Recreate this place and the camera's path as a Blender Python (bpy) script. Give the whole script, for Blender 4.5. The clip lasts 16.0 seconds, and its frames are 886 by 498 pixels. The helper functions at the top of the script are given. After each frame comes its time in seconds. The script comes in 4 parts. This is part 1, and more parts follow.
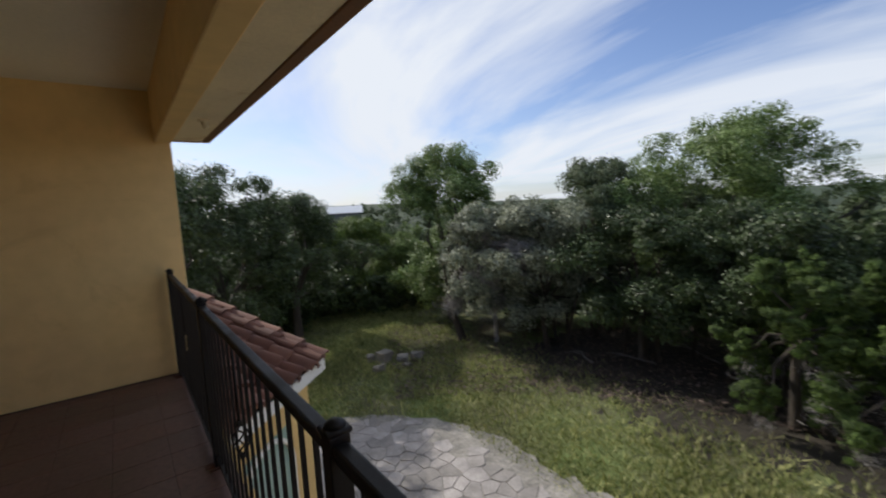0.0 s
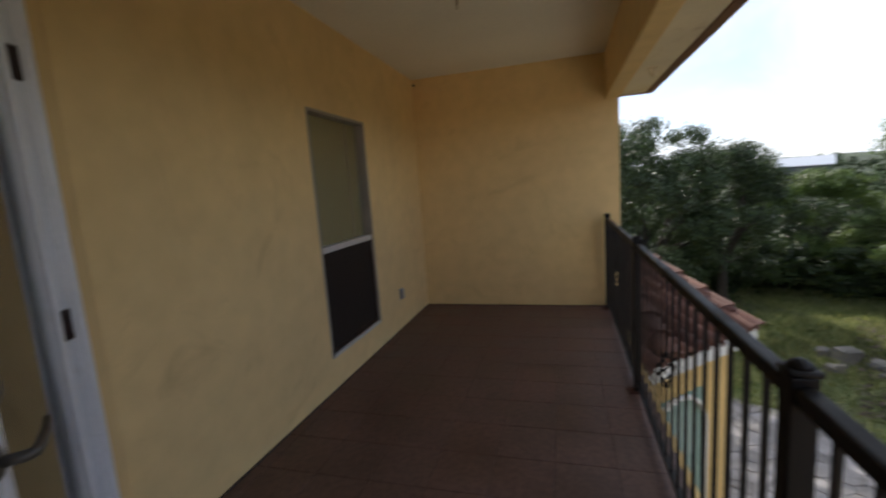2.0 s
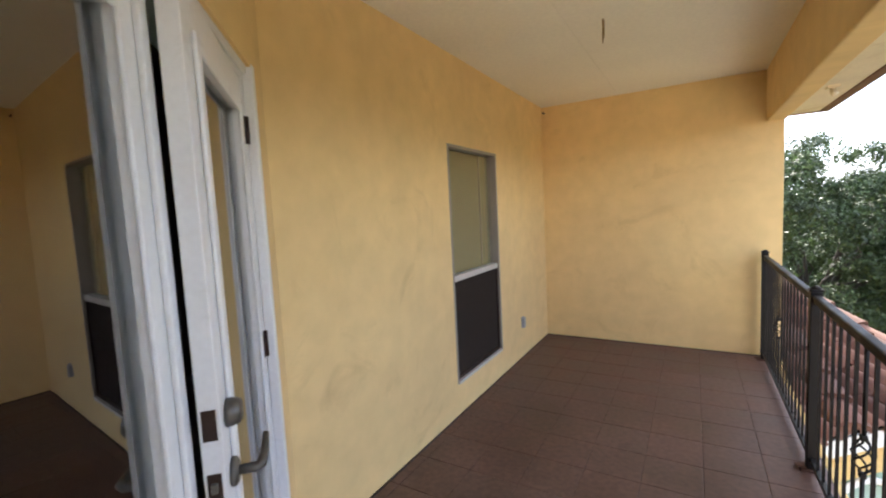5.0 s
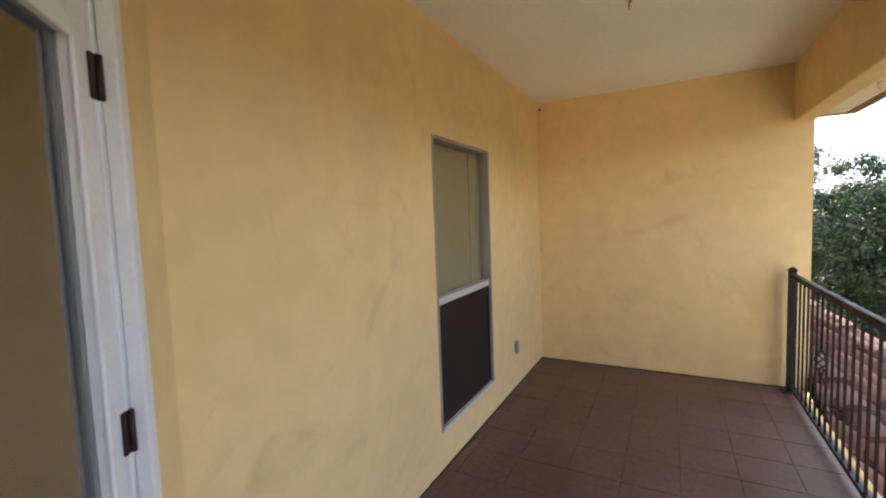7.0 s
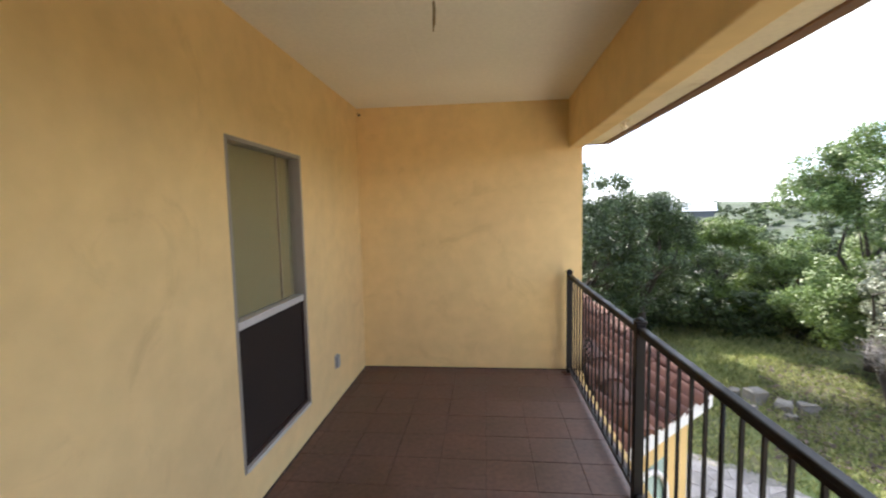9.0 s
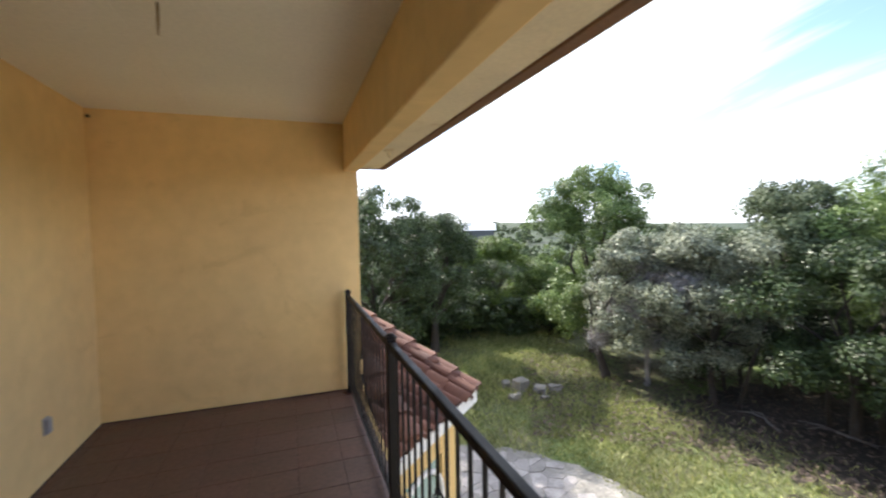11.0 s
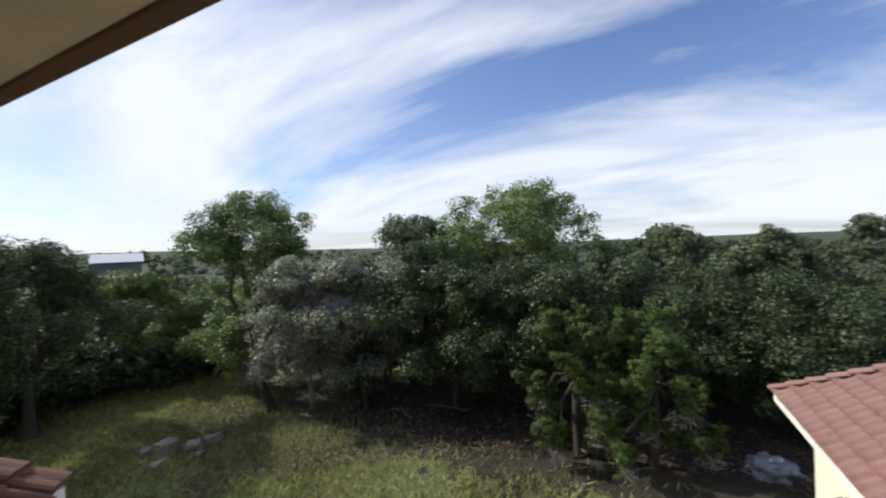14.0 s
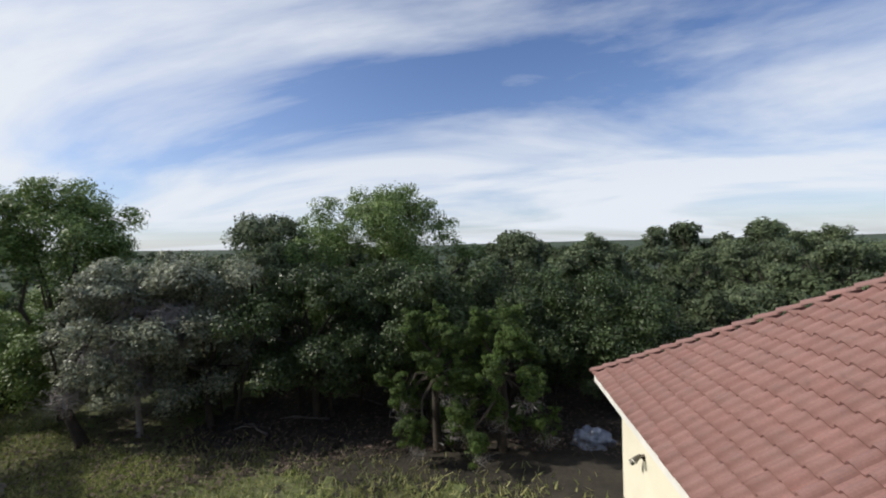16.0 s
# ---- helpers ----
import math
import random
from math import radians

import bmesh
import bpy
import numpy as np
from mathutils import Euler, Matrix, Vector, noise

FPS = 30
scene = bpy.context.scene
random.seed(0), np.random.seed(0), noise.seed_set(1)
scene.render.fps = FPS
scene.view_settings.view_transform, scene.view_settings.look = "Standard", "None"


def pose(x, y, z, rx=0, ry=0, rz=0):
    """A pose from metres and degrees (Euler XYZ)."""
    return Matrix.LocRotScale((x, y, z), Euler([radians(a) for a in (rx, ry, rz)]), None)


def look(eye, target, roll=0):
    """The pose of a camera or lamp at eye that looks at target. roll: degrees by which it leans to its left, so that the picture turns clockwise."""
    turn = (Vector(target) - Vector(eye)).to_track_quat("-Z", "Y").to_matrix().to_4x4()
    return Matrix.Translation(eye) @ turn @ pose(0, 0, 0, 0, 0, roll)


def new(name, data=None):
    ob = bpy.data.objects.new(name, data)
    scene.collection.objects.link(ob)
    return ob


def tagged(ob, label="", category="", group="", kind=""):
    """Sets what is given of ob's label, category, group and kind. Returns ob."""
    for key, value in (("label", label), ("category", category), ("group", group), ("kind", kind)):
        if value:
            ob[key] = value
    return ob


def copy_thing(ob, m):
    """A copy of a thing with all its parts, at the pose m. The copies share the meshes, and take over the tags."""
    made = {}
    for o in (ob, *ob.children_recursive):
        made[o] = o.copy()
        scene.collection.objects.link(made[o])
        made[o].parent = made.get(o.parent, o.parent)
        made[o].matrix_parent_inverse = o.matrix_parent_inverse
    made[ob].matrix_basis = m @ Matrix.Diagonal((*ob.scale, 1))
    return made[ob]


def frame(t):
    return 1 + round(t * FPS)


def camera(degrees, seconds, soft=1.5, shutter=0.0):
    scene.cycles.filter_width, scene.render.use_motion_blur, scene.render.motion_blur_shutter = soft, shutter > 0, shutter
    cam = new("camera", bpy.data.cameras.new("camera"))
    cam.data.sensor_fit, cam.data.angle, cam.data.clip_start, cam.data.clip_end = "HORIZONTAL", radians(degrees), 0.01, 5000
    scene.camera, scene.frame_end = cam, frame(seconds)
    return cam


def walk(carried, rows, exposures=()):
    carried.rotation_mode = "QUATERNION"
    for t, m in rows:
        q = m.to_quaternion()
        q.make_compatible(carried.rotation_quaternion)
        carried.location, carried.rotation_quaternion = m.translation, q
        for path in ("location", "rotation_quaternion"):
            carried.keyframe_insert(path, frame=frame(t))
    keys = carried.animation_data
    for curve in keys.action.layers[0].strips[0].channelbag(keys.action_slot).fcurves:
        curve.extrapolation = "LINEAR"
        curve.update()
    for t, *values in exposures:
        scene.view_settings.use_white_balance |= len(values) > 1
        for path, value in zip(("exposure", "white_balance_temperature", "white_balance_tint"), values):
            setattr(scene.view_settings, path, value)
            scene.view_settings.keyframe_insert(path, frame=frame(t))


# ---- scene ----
cam = camera(92.2, 16.0, soft=2.0, shutter=0.5)
PATH = [
    (0, (1.8, 0.074, 1.531), (2.997, 1.663, 1.326), -3.1),
    (0.5, (1.907, 0.062, 1.381), (2.843, 1.827, 1.284), -3.6),
    (1, (1.889, -0.007, 1.54), (2.377, 1.928, 1.414), -3.0),
    (1.5, (1.776, -0.021, 1.538), (1.684, 1.963, 1.306), -3.7),
    (2, (1.688, -0.009, 1.457), (1.14, 1.893, 1.173), -4.0),
    (2.5, (1.598, -0.012, 1.443), (0.69, 1.733, 1.08), -4.5),
    (3, (1.573, -0.037, 1.443), (0.488, 1.59, 1.025), -4.0),
    (3.5, (1.561, -0.076, 1.464), (0.379, 1.492, 1.087), -3.2),
    (4, (1.565, -0.109, 1.5), (0.362, 1.46, 1.198), -2.4),
    (4.2, (1.544, -0.116, 1.548), (0.332, 1.452, 1.275), -2.4),
    (4.5, (1.569, -0.127, 1.547), (0.346, 1.445, 1.356), -2.8),
    (5, (1.559, -0.087, 1.576), (0.545, 1.628, 1.402), -2.9),
    (7.3, (1.21, 0.5, 1.577), (0.298, 2.274, 1.428), -1.8),
    (7.5, (1.196, 0.527, 1.581), (0.344, 2.329, 1.416), -1.5),
    (8, (1.19, 0.6, 1.604), (0.578, 2.497, 1.433), -0.6),
    (8.2, (1.221, 0.598, 1.642), (0.702, 2.521, 1.454), -0.5),
    (10.3, (1.468, 0.568, 1.66), (1.775, 2.54, 1.534), -1.2),
    (10.5, (1.522, 0.516, 1.679), (1.925, 2.472, 1.557), -0.6),
    (11, (1.607, 0.529, 1.671), (2.281, 2.409, 1.572), -1.0),
    (11.5, (1.688, 0.539, 1.68), (2.577, 2.328, 1.58), -0.9),
    (12, (1.746, 0.51, 1.671), (2.848, 2.177, 1.59), -1.5),
    (12.5, (1.821, 0.497, 1.662), (3.12, 2.016, 1.579), -2.1),
    (13, (1.884, 0.451, 1.669), (3.365, 1.794, 1.623), -2.0),
    (13.5, (1.943, 0.354, 1.707), (3.585, 1.495, 1.677), -2.5),
    (14, (1.984, 0.339, 1.702), (3.746, 1.286, 1.687), -2.2),
    (14.5, (1.911, 0.358, 1.72), (3.769, 1.097, 1.701), -1.7),
    (15, (1.945, 0.355, 1.703), (3.86, 0.932, 1.695), -1.7),
    (15.5, (1.948, 0.35, 1.7), (3.899, 0.789, 1.678), -1.5),
    (16, (1.96, 0.344, 1.704), (3.929, 0.693, 1.683), -1.5),
]
# exposure follows the clip's camera: darker outdoors, brighter in the shade of the balcony
STOPS = [(0.0, -0.28), (0.5, -0.28), (1.0, -0.45), (1.5, -0.3), (2.0, 0.25), (2.5, 0.8), (3.0, 1.35), (3.5, 1.65), (4.5, 2.0), (5.0, 2.0), (7.5, 1.78), (8.0, 1.78),
         (10.5, 1.45), (11.5, 1.0), (12.5, 0.4), (13.0, 0.14), (13.5, 0.02), (14.5, -0.22), (16.0, -0.32)]
walk(cam, [(t, look(eye, target, roll)) for t, eye, target, roll in PATH], STOPS)

# ---- world and sun ----
SUN_DIR = Vector((-0.22, 1.0, 0.79)).normalized()      # towards the sun
GROUND = -3.3


def make_world():
    w = bpy.data.worlds.new("sky")
    scene.world = w
    w.use_nodes = True
    nt = w.node_tree
    nt.nodes.clear()
    N, L = nt.nodes.new, nt.links.new

    def math_node(op, a, b=None):
        n = N("ShaderNodeMath")
        n.operation = op
        for i, v in enumerate((a, b)):
            if v is None:
                continue
            if isinstance(v, (int, float)):
                n.inputs[i].default_value = v
            else:
                L(v, n.inputs[i])
        return n.outputs[0]

    sky = N("ShaderNodeTexSky")
    sky.sky_type = "NISHITA"
    sky.sun_disc = False
    sky.sun_elevation = math.asin(SUN_DIR.z)
    sky.sun_rotation = math.atan2(SUN_DIR.x, SUN_DIR.y)
    sky.air_density, sky.dust_density, sky.ozone_density = 1.0, 0.6, 2.0
    co = N("ShaderNodeTexCoord")
    sep = N("ShaderNodeSeparateXYZ")
    L(co.outputs["Generated"], sep.inputs[0])
    zz = math_node("ADD", math_node("MAXIMUM", sep.outputs[2], 0.0), 0.16)
    comb = N("ShaderNodeCombineXYZ")
    L(math_node("DIVIDE", sep.outputs[0], zz), comb.inputs[0])
    L(math_node("DIVIDE", sep.outputs[1], zz), comb.inputs[1])
    mp = N("ShaderNodeMapping")
    mp.inputs["Rotation"].default_value = (0, 0, radians(-52))
    mp.inputs["Scale"].default_value = (0.62, 0.34, 1)
    mp.inputs["Location"].default_value = (3.1, 7.7, 0)
    L(comb.outputs[0], mp.inputs[0])
    big = N("ShaderNodeTexNoise")
    big.inputs["Scale"].default_value = 0.8
    big.inputs["Detail"].default_value = 9
    big.inputs["Roughness"].default_value = 0.56
    big.inputs["Distortion"].default_value = 0.9
    L(mp.outputs[0], big.inputs["Vector"])
    ramp = N("ShaderNodeValToRGB")
    ramp.color_ramp.elements[0].position, ramp.color_ramp.elements[1].position = 0.42, 0.60
    L(big.outputs[0], ramp.inputs[0])
    # cirrus thins out towards the zenith and melts into a pale band at the horizon
    haze = math_node("POWER", math_node("SUBTRACT", 1.0, math_node("MAXIMUM", sep.outputs[2], 0.0)), 7.0)
    # thin cloud glows around the sun
    dot = N("ShaderNodeVectorMath")
    dot.operation = "DOT_PRODUCT"
    dot.inputs[1].default_value = SUN_DIR
    L(co.outputs["Generated"], dot.inputs[0])
    glow = math_node("MULTIPLY", math_node("POWER", math_node("MAXIMUM", dot.outputs["Value"], 0.0), 3.0), 0.5)
    amount = math_node("MINIMUM", math_node("ADD", math_node("MULTIPLY", ramp.outputs[0], 0.8), math_node("ADD", glow, math_node("MULTIPLY", haze, 0.38))), 1.0)
    mix = N("ShaderNodeMix")
    mix.data_type = "RGBA"
    L(amount, mix.inputs["Factor"])
    tone = N("ShaderNodeMix")
    tone.data_type, tone.blend_type = "RGBA", "MULTIPLY"
    tone.inputs["Factor"].default_value = 1.0
    tone.inputs["B"].default_value = (1.02, 1.12, 1.42, 1)
    L(sky.outputs[0], tone.inputs["A"])
    L(tone.outputs["Result"], mix.inputs["A"])
    mix.inputs["B"].default_value = (8.6, 9.1, 9.9, 1)
    bg = N("ShaderNodeBackground")
    bg.inputs["Strength"].default_value = 0.115
    L(mix.outputs["Result"], bg.inputs[0])
    out = N("ShaderNodeOutputWorld")
    L(bg.outputs[0], out.inputs[0])


make_world()
sun = new("sun", bpy.data.lights.new("sun", "SUN"))
sun.data.energy, sun.data.angle, sun.data.color = 5.0, radians(0.53), (1.0, 0.94, 0.84)
sun.matrix_world = look(SUN_DIR * 50, (0, 0, 0))


# ---- materials ----
def mat(name, base, rough=0.7, var=0.12, scale=3.0, fine=60.0, bump=0.15, metal=0.0, island=0.0, obj=0.0, tint=None,
        spec=0.5, translucent=0.0, stain=None, stain_scale=1.2, dist=0.02, stain_most=0.75):
    """A procedural surface: base colour varied at two scales, stains, relief, and a change from piece to piece."""
    m = bpy.data.materials.new(name)
    m.use_nodes = True
    nt = m.node_tree
    nt.nodes.clear()
    N, L = nt.nodes.new, nt.links.new
    p = N("ShaderNodeBsdfPrincipled")
    p.inputs["Roughness"].default_value = rough
    p.inputs["Metallic"].default_value = metal
    p.inputs["Specular IOR Level"].default_value = spec
    co = N("ShaderNodeTexCoord")
    geo = N("ShaderNodeNewGeometry")
    where = geo.outputs["Position"]
    n1 = N("ShaderNodeTexNoise")
    n1.inputs["Scale"].default_value, n1.inputs["Detail"].default_value = scale, 5
    n2 = N("ShaderNodeTexNoise")
    n2.inputs["Scale"].default_value, n2.inputs["Detail"].default_value = fine, 3
    L(where, n1.inputs["Vector"]), L(where, n2.inputs["Vector"])

    def mixc(kind, fac, a, b):
        x = N("ShaderNodeMix")
        x.data_type, x.blend_type = "RGBA", kind
        for sock, v in (("Factor", fac), ("A", a), ("B", b)):
            if isinstance(v, (int, float)):
                x.inputs[sock].default_value = v
            elif isinstance(v, tuple):
                x.inputs[sock].default_value = (*v, 1)
            else:
                L(v, x.inputs[sock])
        return x.outputs["Result"]

    def rng(v, lo, hi, a=0.3, b=0.7):
        r = N("ShaderNodeMapRange")
        r.inputs[1].default_value, r.inputs[2].default_value, r.inputs[3].default_value, r.inputs[4].default_value = a, b, lo, hi
        L(v, r.inputs[0])
        return r.outputs[0]

    def grey(v):
        c = N("ShaderNodeCombineColor")
        for i in range(3):
            L(v, c.inputs[i])
        return c.outputs[0]

    col = base
    if tint:
        src = geo.outputs["Random Per Island"] if island else rng(n1.outputs[0], 0, 1)
        if obj:
            oi = N("ShaderNodeObjectInfo")
            src = oi.outputs["Random"]
        col = mixc("MIX", src, col, tint)
    col = mixc("MULTIPLY", 1.0, col, grey(rng(n1.outputs[0], 1 - var, 1 + var * 0.6)))
    col = mixc("MULTIPLY", 1.0, col, grey(rng(n2.outputs[0], 1 - var * 0.6, 1 + var * 0.5)))
    if island:
        col = mixc("MULTIPLY", 1.0, col, grey(rng(geo.outputs["Random Per Island"], 1 - island, 1 + island, 0, 1)))
    if obj:
        oi = N("ShaderNodeObjectInfo")
        col = mixc("MULTIPLY", 1.0, col, grey(rng(oi.outputs["Random"], 1 - obj, 1 + obj, 0, 1)))
    if stain:
        n3 = N("ShaderNodeTexNoise")
        n3.inputs["Scale"].default_value, n3.inputs["Detail"].default_value = stain_scale, 8
        n3.inputs["Roughness"].default_value = 0.65
        n3.inputs["Distortion"].default_value = 1.2
        L(where, n3.inputs["Vector"])
        col = mixc("MIX", rng(n3.outputs[0], 0.0, stain_most, 0.58, 0.75), col, stain)
    L(col, p.inputs["Base Color"])
    L(rng(n1.outputs[0], max(0.0, rough - 0.1), min(1.0, rough + 0.12)), p.inputs["Roughness"])
    if bump:
        b = N("ShaderNodeBump")
        b.inputs["Strength"].default_value = bump
        b.inputs["Distance"].default_value = dist
        L(n2.outputs[0], b.inputs["Height"])
        L(b.outputs[0], p.inputs["Normal"])
    out = N("ShaderNodeOutputMaterial")
    if translucent:
        tr = N("ShaderNodeBsdfTranslucent")
        L(col, tr.inputs[0])
        ms = N("ShaderNodeMixShader")
        ms.inputs[0].default_value = translucent
        L(p.outputs[0], ms.inputs[1]), L(tr.outputs[0], ms.inputs[2])
        L(ms.outputs[0], out.inputs[0])
    else:
        L(p.outputs[0], out.inputs[0])
    return m


def glass_mat(name, tint=(0.9, 0.95, 0.93), rough=0.0, ior=2.8):
    """Window glass: a clear pane that lets most light through and mirrors more at a slant."""
    m = bpy.data.materials.new(name)
    m.use_nodes = True
    nt = m.node_tree
    nt.nodes.clear()
    N, L = nt.nodes.new, nt.links.new
    clear = N("ShaderNodeBsdfTransparent")
    clear.inputs[0].default_value = (*tint, 1)
    gl = N("ShaderNodeBsdfGlossy")
    gl.inputs["Roughness"].default_value = rough
    gl.inputs["Color"].default_value = (0.95, 0.95, 0.95, 1)
    ms = N("ShaderNodeMixShader")
    if ior > 2:
        fr = N("ShaderNodeFresnel")
        fr.inputs[0].default_value = ior
        L(fr.outputs[0], ms.inputs[0])
    else:
        lw = N("ShaderNodeLayerWeight")
        lw.inputs[0].default_value = 0.5
        pw, ma = N("ShaderNodeMath"), N("ShaderNodeMath")
        pw.operation, ma.operation = "POWER", "MULTIPLY_ADD"
        pw.inputs[1].default_value = 5.0
        ma.inputs[1].default_value, ma.inputs[2].default_value = 0.9, 0.045
        L(lw.outputs["Facing"], pw.inputs[0]), L(pw.outputs[0], ma.inputs[0]), L(ma.outputs[0], ms.inputs[0])
    L(clear.outputs[0], ms.inputs[1]), L(gl.outputs[0], ms.inputs[2])
    out = N("ShaderNodeOutputMaterial")
    L(ms.outputs[0], out.inputs[0])
    return m


STUCCO = mat("yellow_stucco", (0.82, 0.595, 0.28), 0.85, 0.08, 0.9, 7, 0.05, stain=(0.54, 0.37, 0.175), stain_scale=2.0, dist=0.01, stain_most=0.42)
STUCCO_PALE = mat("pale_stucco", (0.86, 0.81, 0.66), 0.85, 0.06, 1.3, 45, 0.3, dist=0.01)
STUCCO_OUT = mat("outer_stucco", (0.72, 0.50, 0.20), 0.85, 0.10, 1.0, 45, 0.3, dist=0.01)
CEIL = mat("ceiling_plaster", (0.85, 0.80, 0.68), 0.9, 0.06, 1.0, 35, 0.1, dist=0.01)
SOFFIT = mat("soffit_paint", (0.84, 0.74, 0.54), 0.8, 0.08, 2.0, 40, 0.2, stain=(0.5, 0.33, 0.15), dist=0.01)
TRIM_BROWN = mat("brown_trim", (0.20, 0.105, 0.055), 0.6, 0.15, 4, 50, 0.1)
FLOOR_TILE = mat("terracotta_tile", (0.135, 0.075, 0.060), 0.5, 0.36, 2.6, 30, 0.12, obj=0.08, tint=(0.108, 0.066, 0.055), stain=(0.056, 0.035, 0.031), stain_scale=2.2, dist=0.006)
GROUT = mat("dark_grout", (0.085, 0.053, 0.045), 0.9, 0.2, 6, 80, 0.2, dist=0.004)
WHITE = mat("white_paint", (0.80, 0.80, 0.80), 0.4, 0.05, 4, 60, 0.05, stain=(0.6, 0.58, 0.55), stain_scale=5, dist=0.003)
WHITE_TRIM = mat("white_fascia_paint", (0.80, 0.79, 0.75), 0.6, 0.06, 3, 40, 0.1, dist=0.004)
ALMOND = mat("almond_window_frame", (0.32, 0.28, 0.23), 0.5, 0.06, 5, 60, 0.04)
BAR_LIGHT = mat("pale_meeting_rail", (0.58, 0.55, 0.50), 0.45, 0.05, 5, 60, 0.04)
SHADE = mat("olive_shade_cloth", (0.25, 0.232, 0.125), 0.9, 0.06, 3, 90, 0.1, dist=0.003)
SCREEN = mat("dark_insect_screen", (0.034, 0.026, 0.021), 0.85, 0.25, 3, 300, 0.2, dist=0.002, spec=0.15)
IRON = mat("black_iron", (0.011, 0.010, 0.010), 0.55, 0.2, 6, 90, 0.12, spec=0.28, stain=(0.025, 0.018, 0.015), stain_scale=9, dist=0.004)
RUST = mat("rusted_iron", (0.10, 0.045, 0.03), 0.8, 0.3, 20, 90, 0.3, dist=0.004)
PEWTER = mat("aged_pewter", (0.13, 0.12, 0.105), 0.42, 0.15, 12, 120, 0.05, metal=0.5)
BRONZE = mat("dark_bronze", (0.045, 0.026, 0.020), 0.45, 0.15, 12, 120, 0.05, metal=0.5)
SILL = mat("bronze_threshold", (0.30, 0.25, 0.18), 0.4, 0.12, 8, 90, 0.05, metal=0.5)
GREY_PLASTIC = mat("grey_plastic", (0.33, 0.33, 0.34), 0.5, 0.06, 8, 90, 0.05)
WIRE = mat("wire_sheath", (0.30, 0.22, 0.10), 0.6, 0.1, 10, 90, 0.05)
DARK_ROOM = mat("dimmed_room_wall", (0.20, 0.17, 0.13), 0.9, 0.06, 1, 40, 0.05)
ROOF_TILE = mat("red_clay_tile", (0.255, 0.132, 0.116), 0.75, 0.16, 3.0, 50, 0.2, obj=0.14, tint=(0.22, 0.122, 0.108), stain=(0.15, 0.085, 0.075), stain_scale=3.5, dist=0.006)
# bay tiles: stained clay, darkened further to hold the shade on that roof
ROOF_TILE_SHADED = mat("shaded_clay_tile", (0.11, 0.044, 0.032), 0.8, 0.2, 4.0, 50, 0.25, obj=0.22, tint=(0.185, 0.092, 0.066), stain=(0.075, 0.036, 0.028), stain_scale=4, dist=0.006)
FELT = mat("roof_felt", (0.05, 0.035, 0.03), 0.9, 0.2, 4, 50, 0.1)
SOIL = mat("dry_soil_and_litter", (0.15, 0.14, 0.07), 0.95, 0.45, 0.55, 6, 0.7, tint=(0.09, 0.13, 0.036), stain=(0.22, 0.19, 0.12), stain_scale=0.8, dist=0.05)
FALLEN_WOOD = mat("weathered_fallen_wood", (0.13, 0.12, 0.11), 0.95, 0.3, 6, 35, 0.4, dist=0.02)
# woodland soil made near black: the trees' shade is in this colour
SHADED_SOIL = mat("shaded_woodland_soil", (0.026, 0.022, 0.016), 0.95, 0.4, 0.9, 8, 0.6, tint=(0.044, 0.036, 0.025), dist=0.04)
OLD_STONE = mat("weathered_block", (0.26, 0.245, 0.215), 0.9, 0.25, 3, 30, 0.4, obj=0.3, tint=(0.18, 0.165, 0.14), dist=0.02)
STONE = mat("limestone", (0.34, 0.315, 0.30), 0.9, 0.3, 3, 30, 0.4, obj=0.32, tint=(0.27, 0.25, 0.245), stain=(0.17, 0.155, 0.14), stain_scale=1.6, dist=0.02)
GRAVEL = mat("limestone_gravel", (0.25, 0.235, 0.215), 0.95, 0.4, 2.5, 14, 0.8, dist=0.04)
BARK = mat("oak_bark", (0.055, 0.045, 0.036), 0.95, 0.3, 6, 35, 0.6, dist=0.03)
GREY_BARK = mat("grey_dead_wood", (0.30, 0.28, 0.27), 0.95, 0.25, 6, 35, 0.4, island=0.3, dist=0.02)
LEAF_OAK = mat("oak_leaf", (0.12, 0.20, 0.042), 0.5, 0.25, 0.9, 8, 0, island=0.45, tint=(0.18, 0.245, 0.08), translucent=0.22)
# darker copy of the oak leaf that holds shade and backlight
LEAF_SHADED = mat("shaded_oak_leaf", (0.045, 0.075, 0.024), 0.5, 0.25, 0.9, 8, 0, island=0.45, tint=(0.060, 0.092, 0.030), translucent=0.25)
LEAF_LIGHT = mat("bright_leaf", (0.11, 0.17, 0.032), 0.5, 0.25, 0.9, 8, 0, island=0.4, tint=(0.15, 0.21, 0.05), translucent=0.3)
LEAF_SILVER = mat("silvery_leaf", (0.195, 0.225, 0.145), 0.5, 0.25, 0.9, 8, 0, island=0.5, tint=(0.32, 0.34, 0.25), translucent=0.3)
LEAF_SAGE = mat("sage_green_leaf", (0.085, 0.122, 0.052), 0.6, 0.35, 0.6, 8, 0, island=0.45, tint=(0.14, 0.175, 0.09), translucent=0.22)
LEAF_CEDAR = mat("cedar_spray", (0.050, 0.090, 0.018), 0.65, 0.3, 1.6, 8, 0, island=0.45, tint=(0.105, 0.165, 0.032), translucent=0.3)
LEAF_FAR = mat("far_foliage", (0.070, 0.098, 0.042), 0.8, 0.5, 0.10, 2, 0, island=0.4, tint=(0.095, 0.125, 0.060), translucent=0.25)
GRASS = mat("grass_blade", (0.165, 0.235, 0.05), 0.7, 0.3, 0.5, 8, 0, island=0.35, tint=(0.38, 0.37, 0.16), translucent=0.3)
LITTER = mat("dry_litter", (0.20, 0.15, 0.10), 0.9, 0.3, 3, 20, 0, island=0.5, tint=(0.30, 0.24, 0.17))
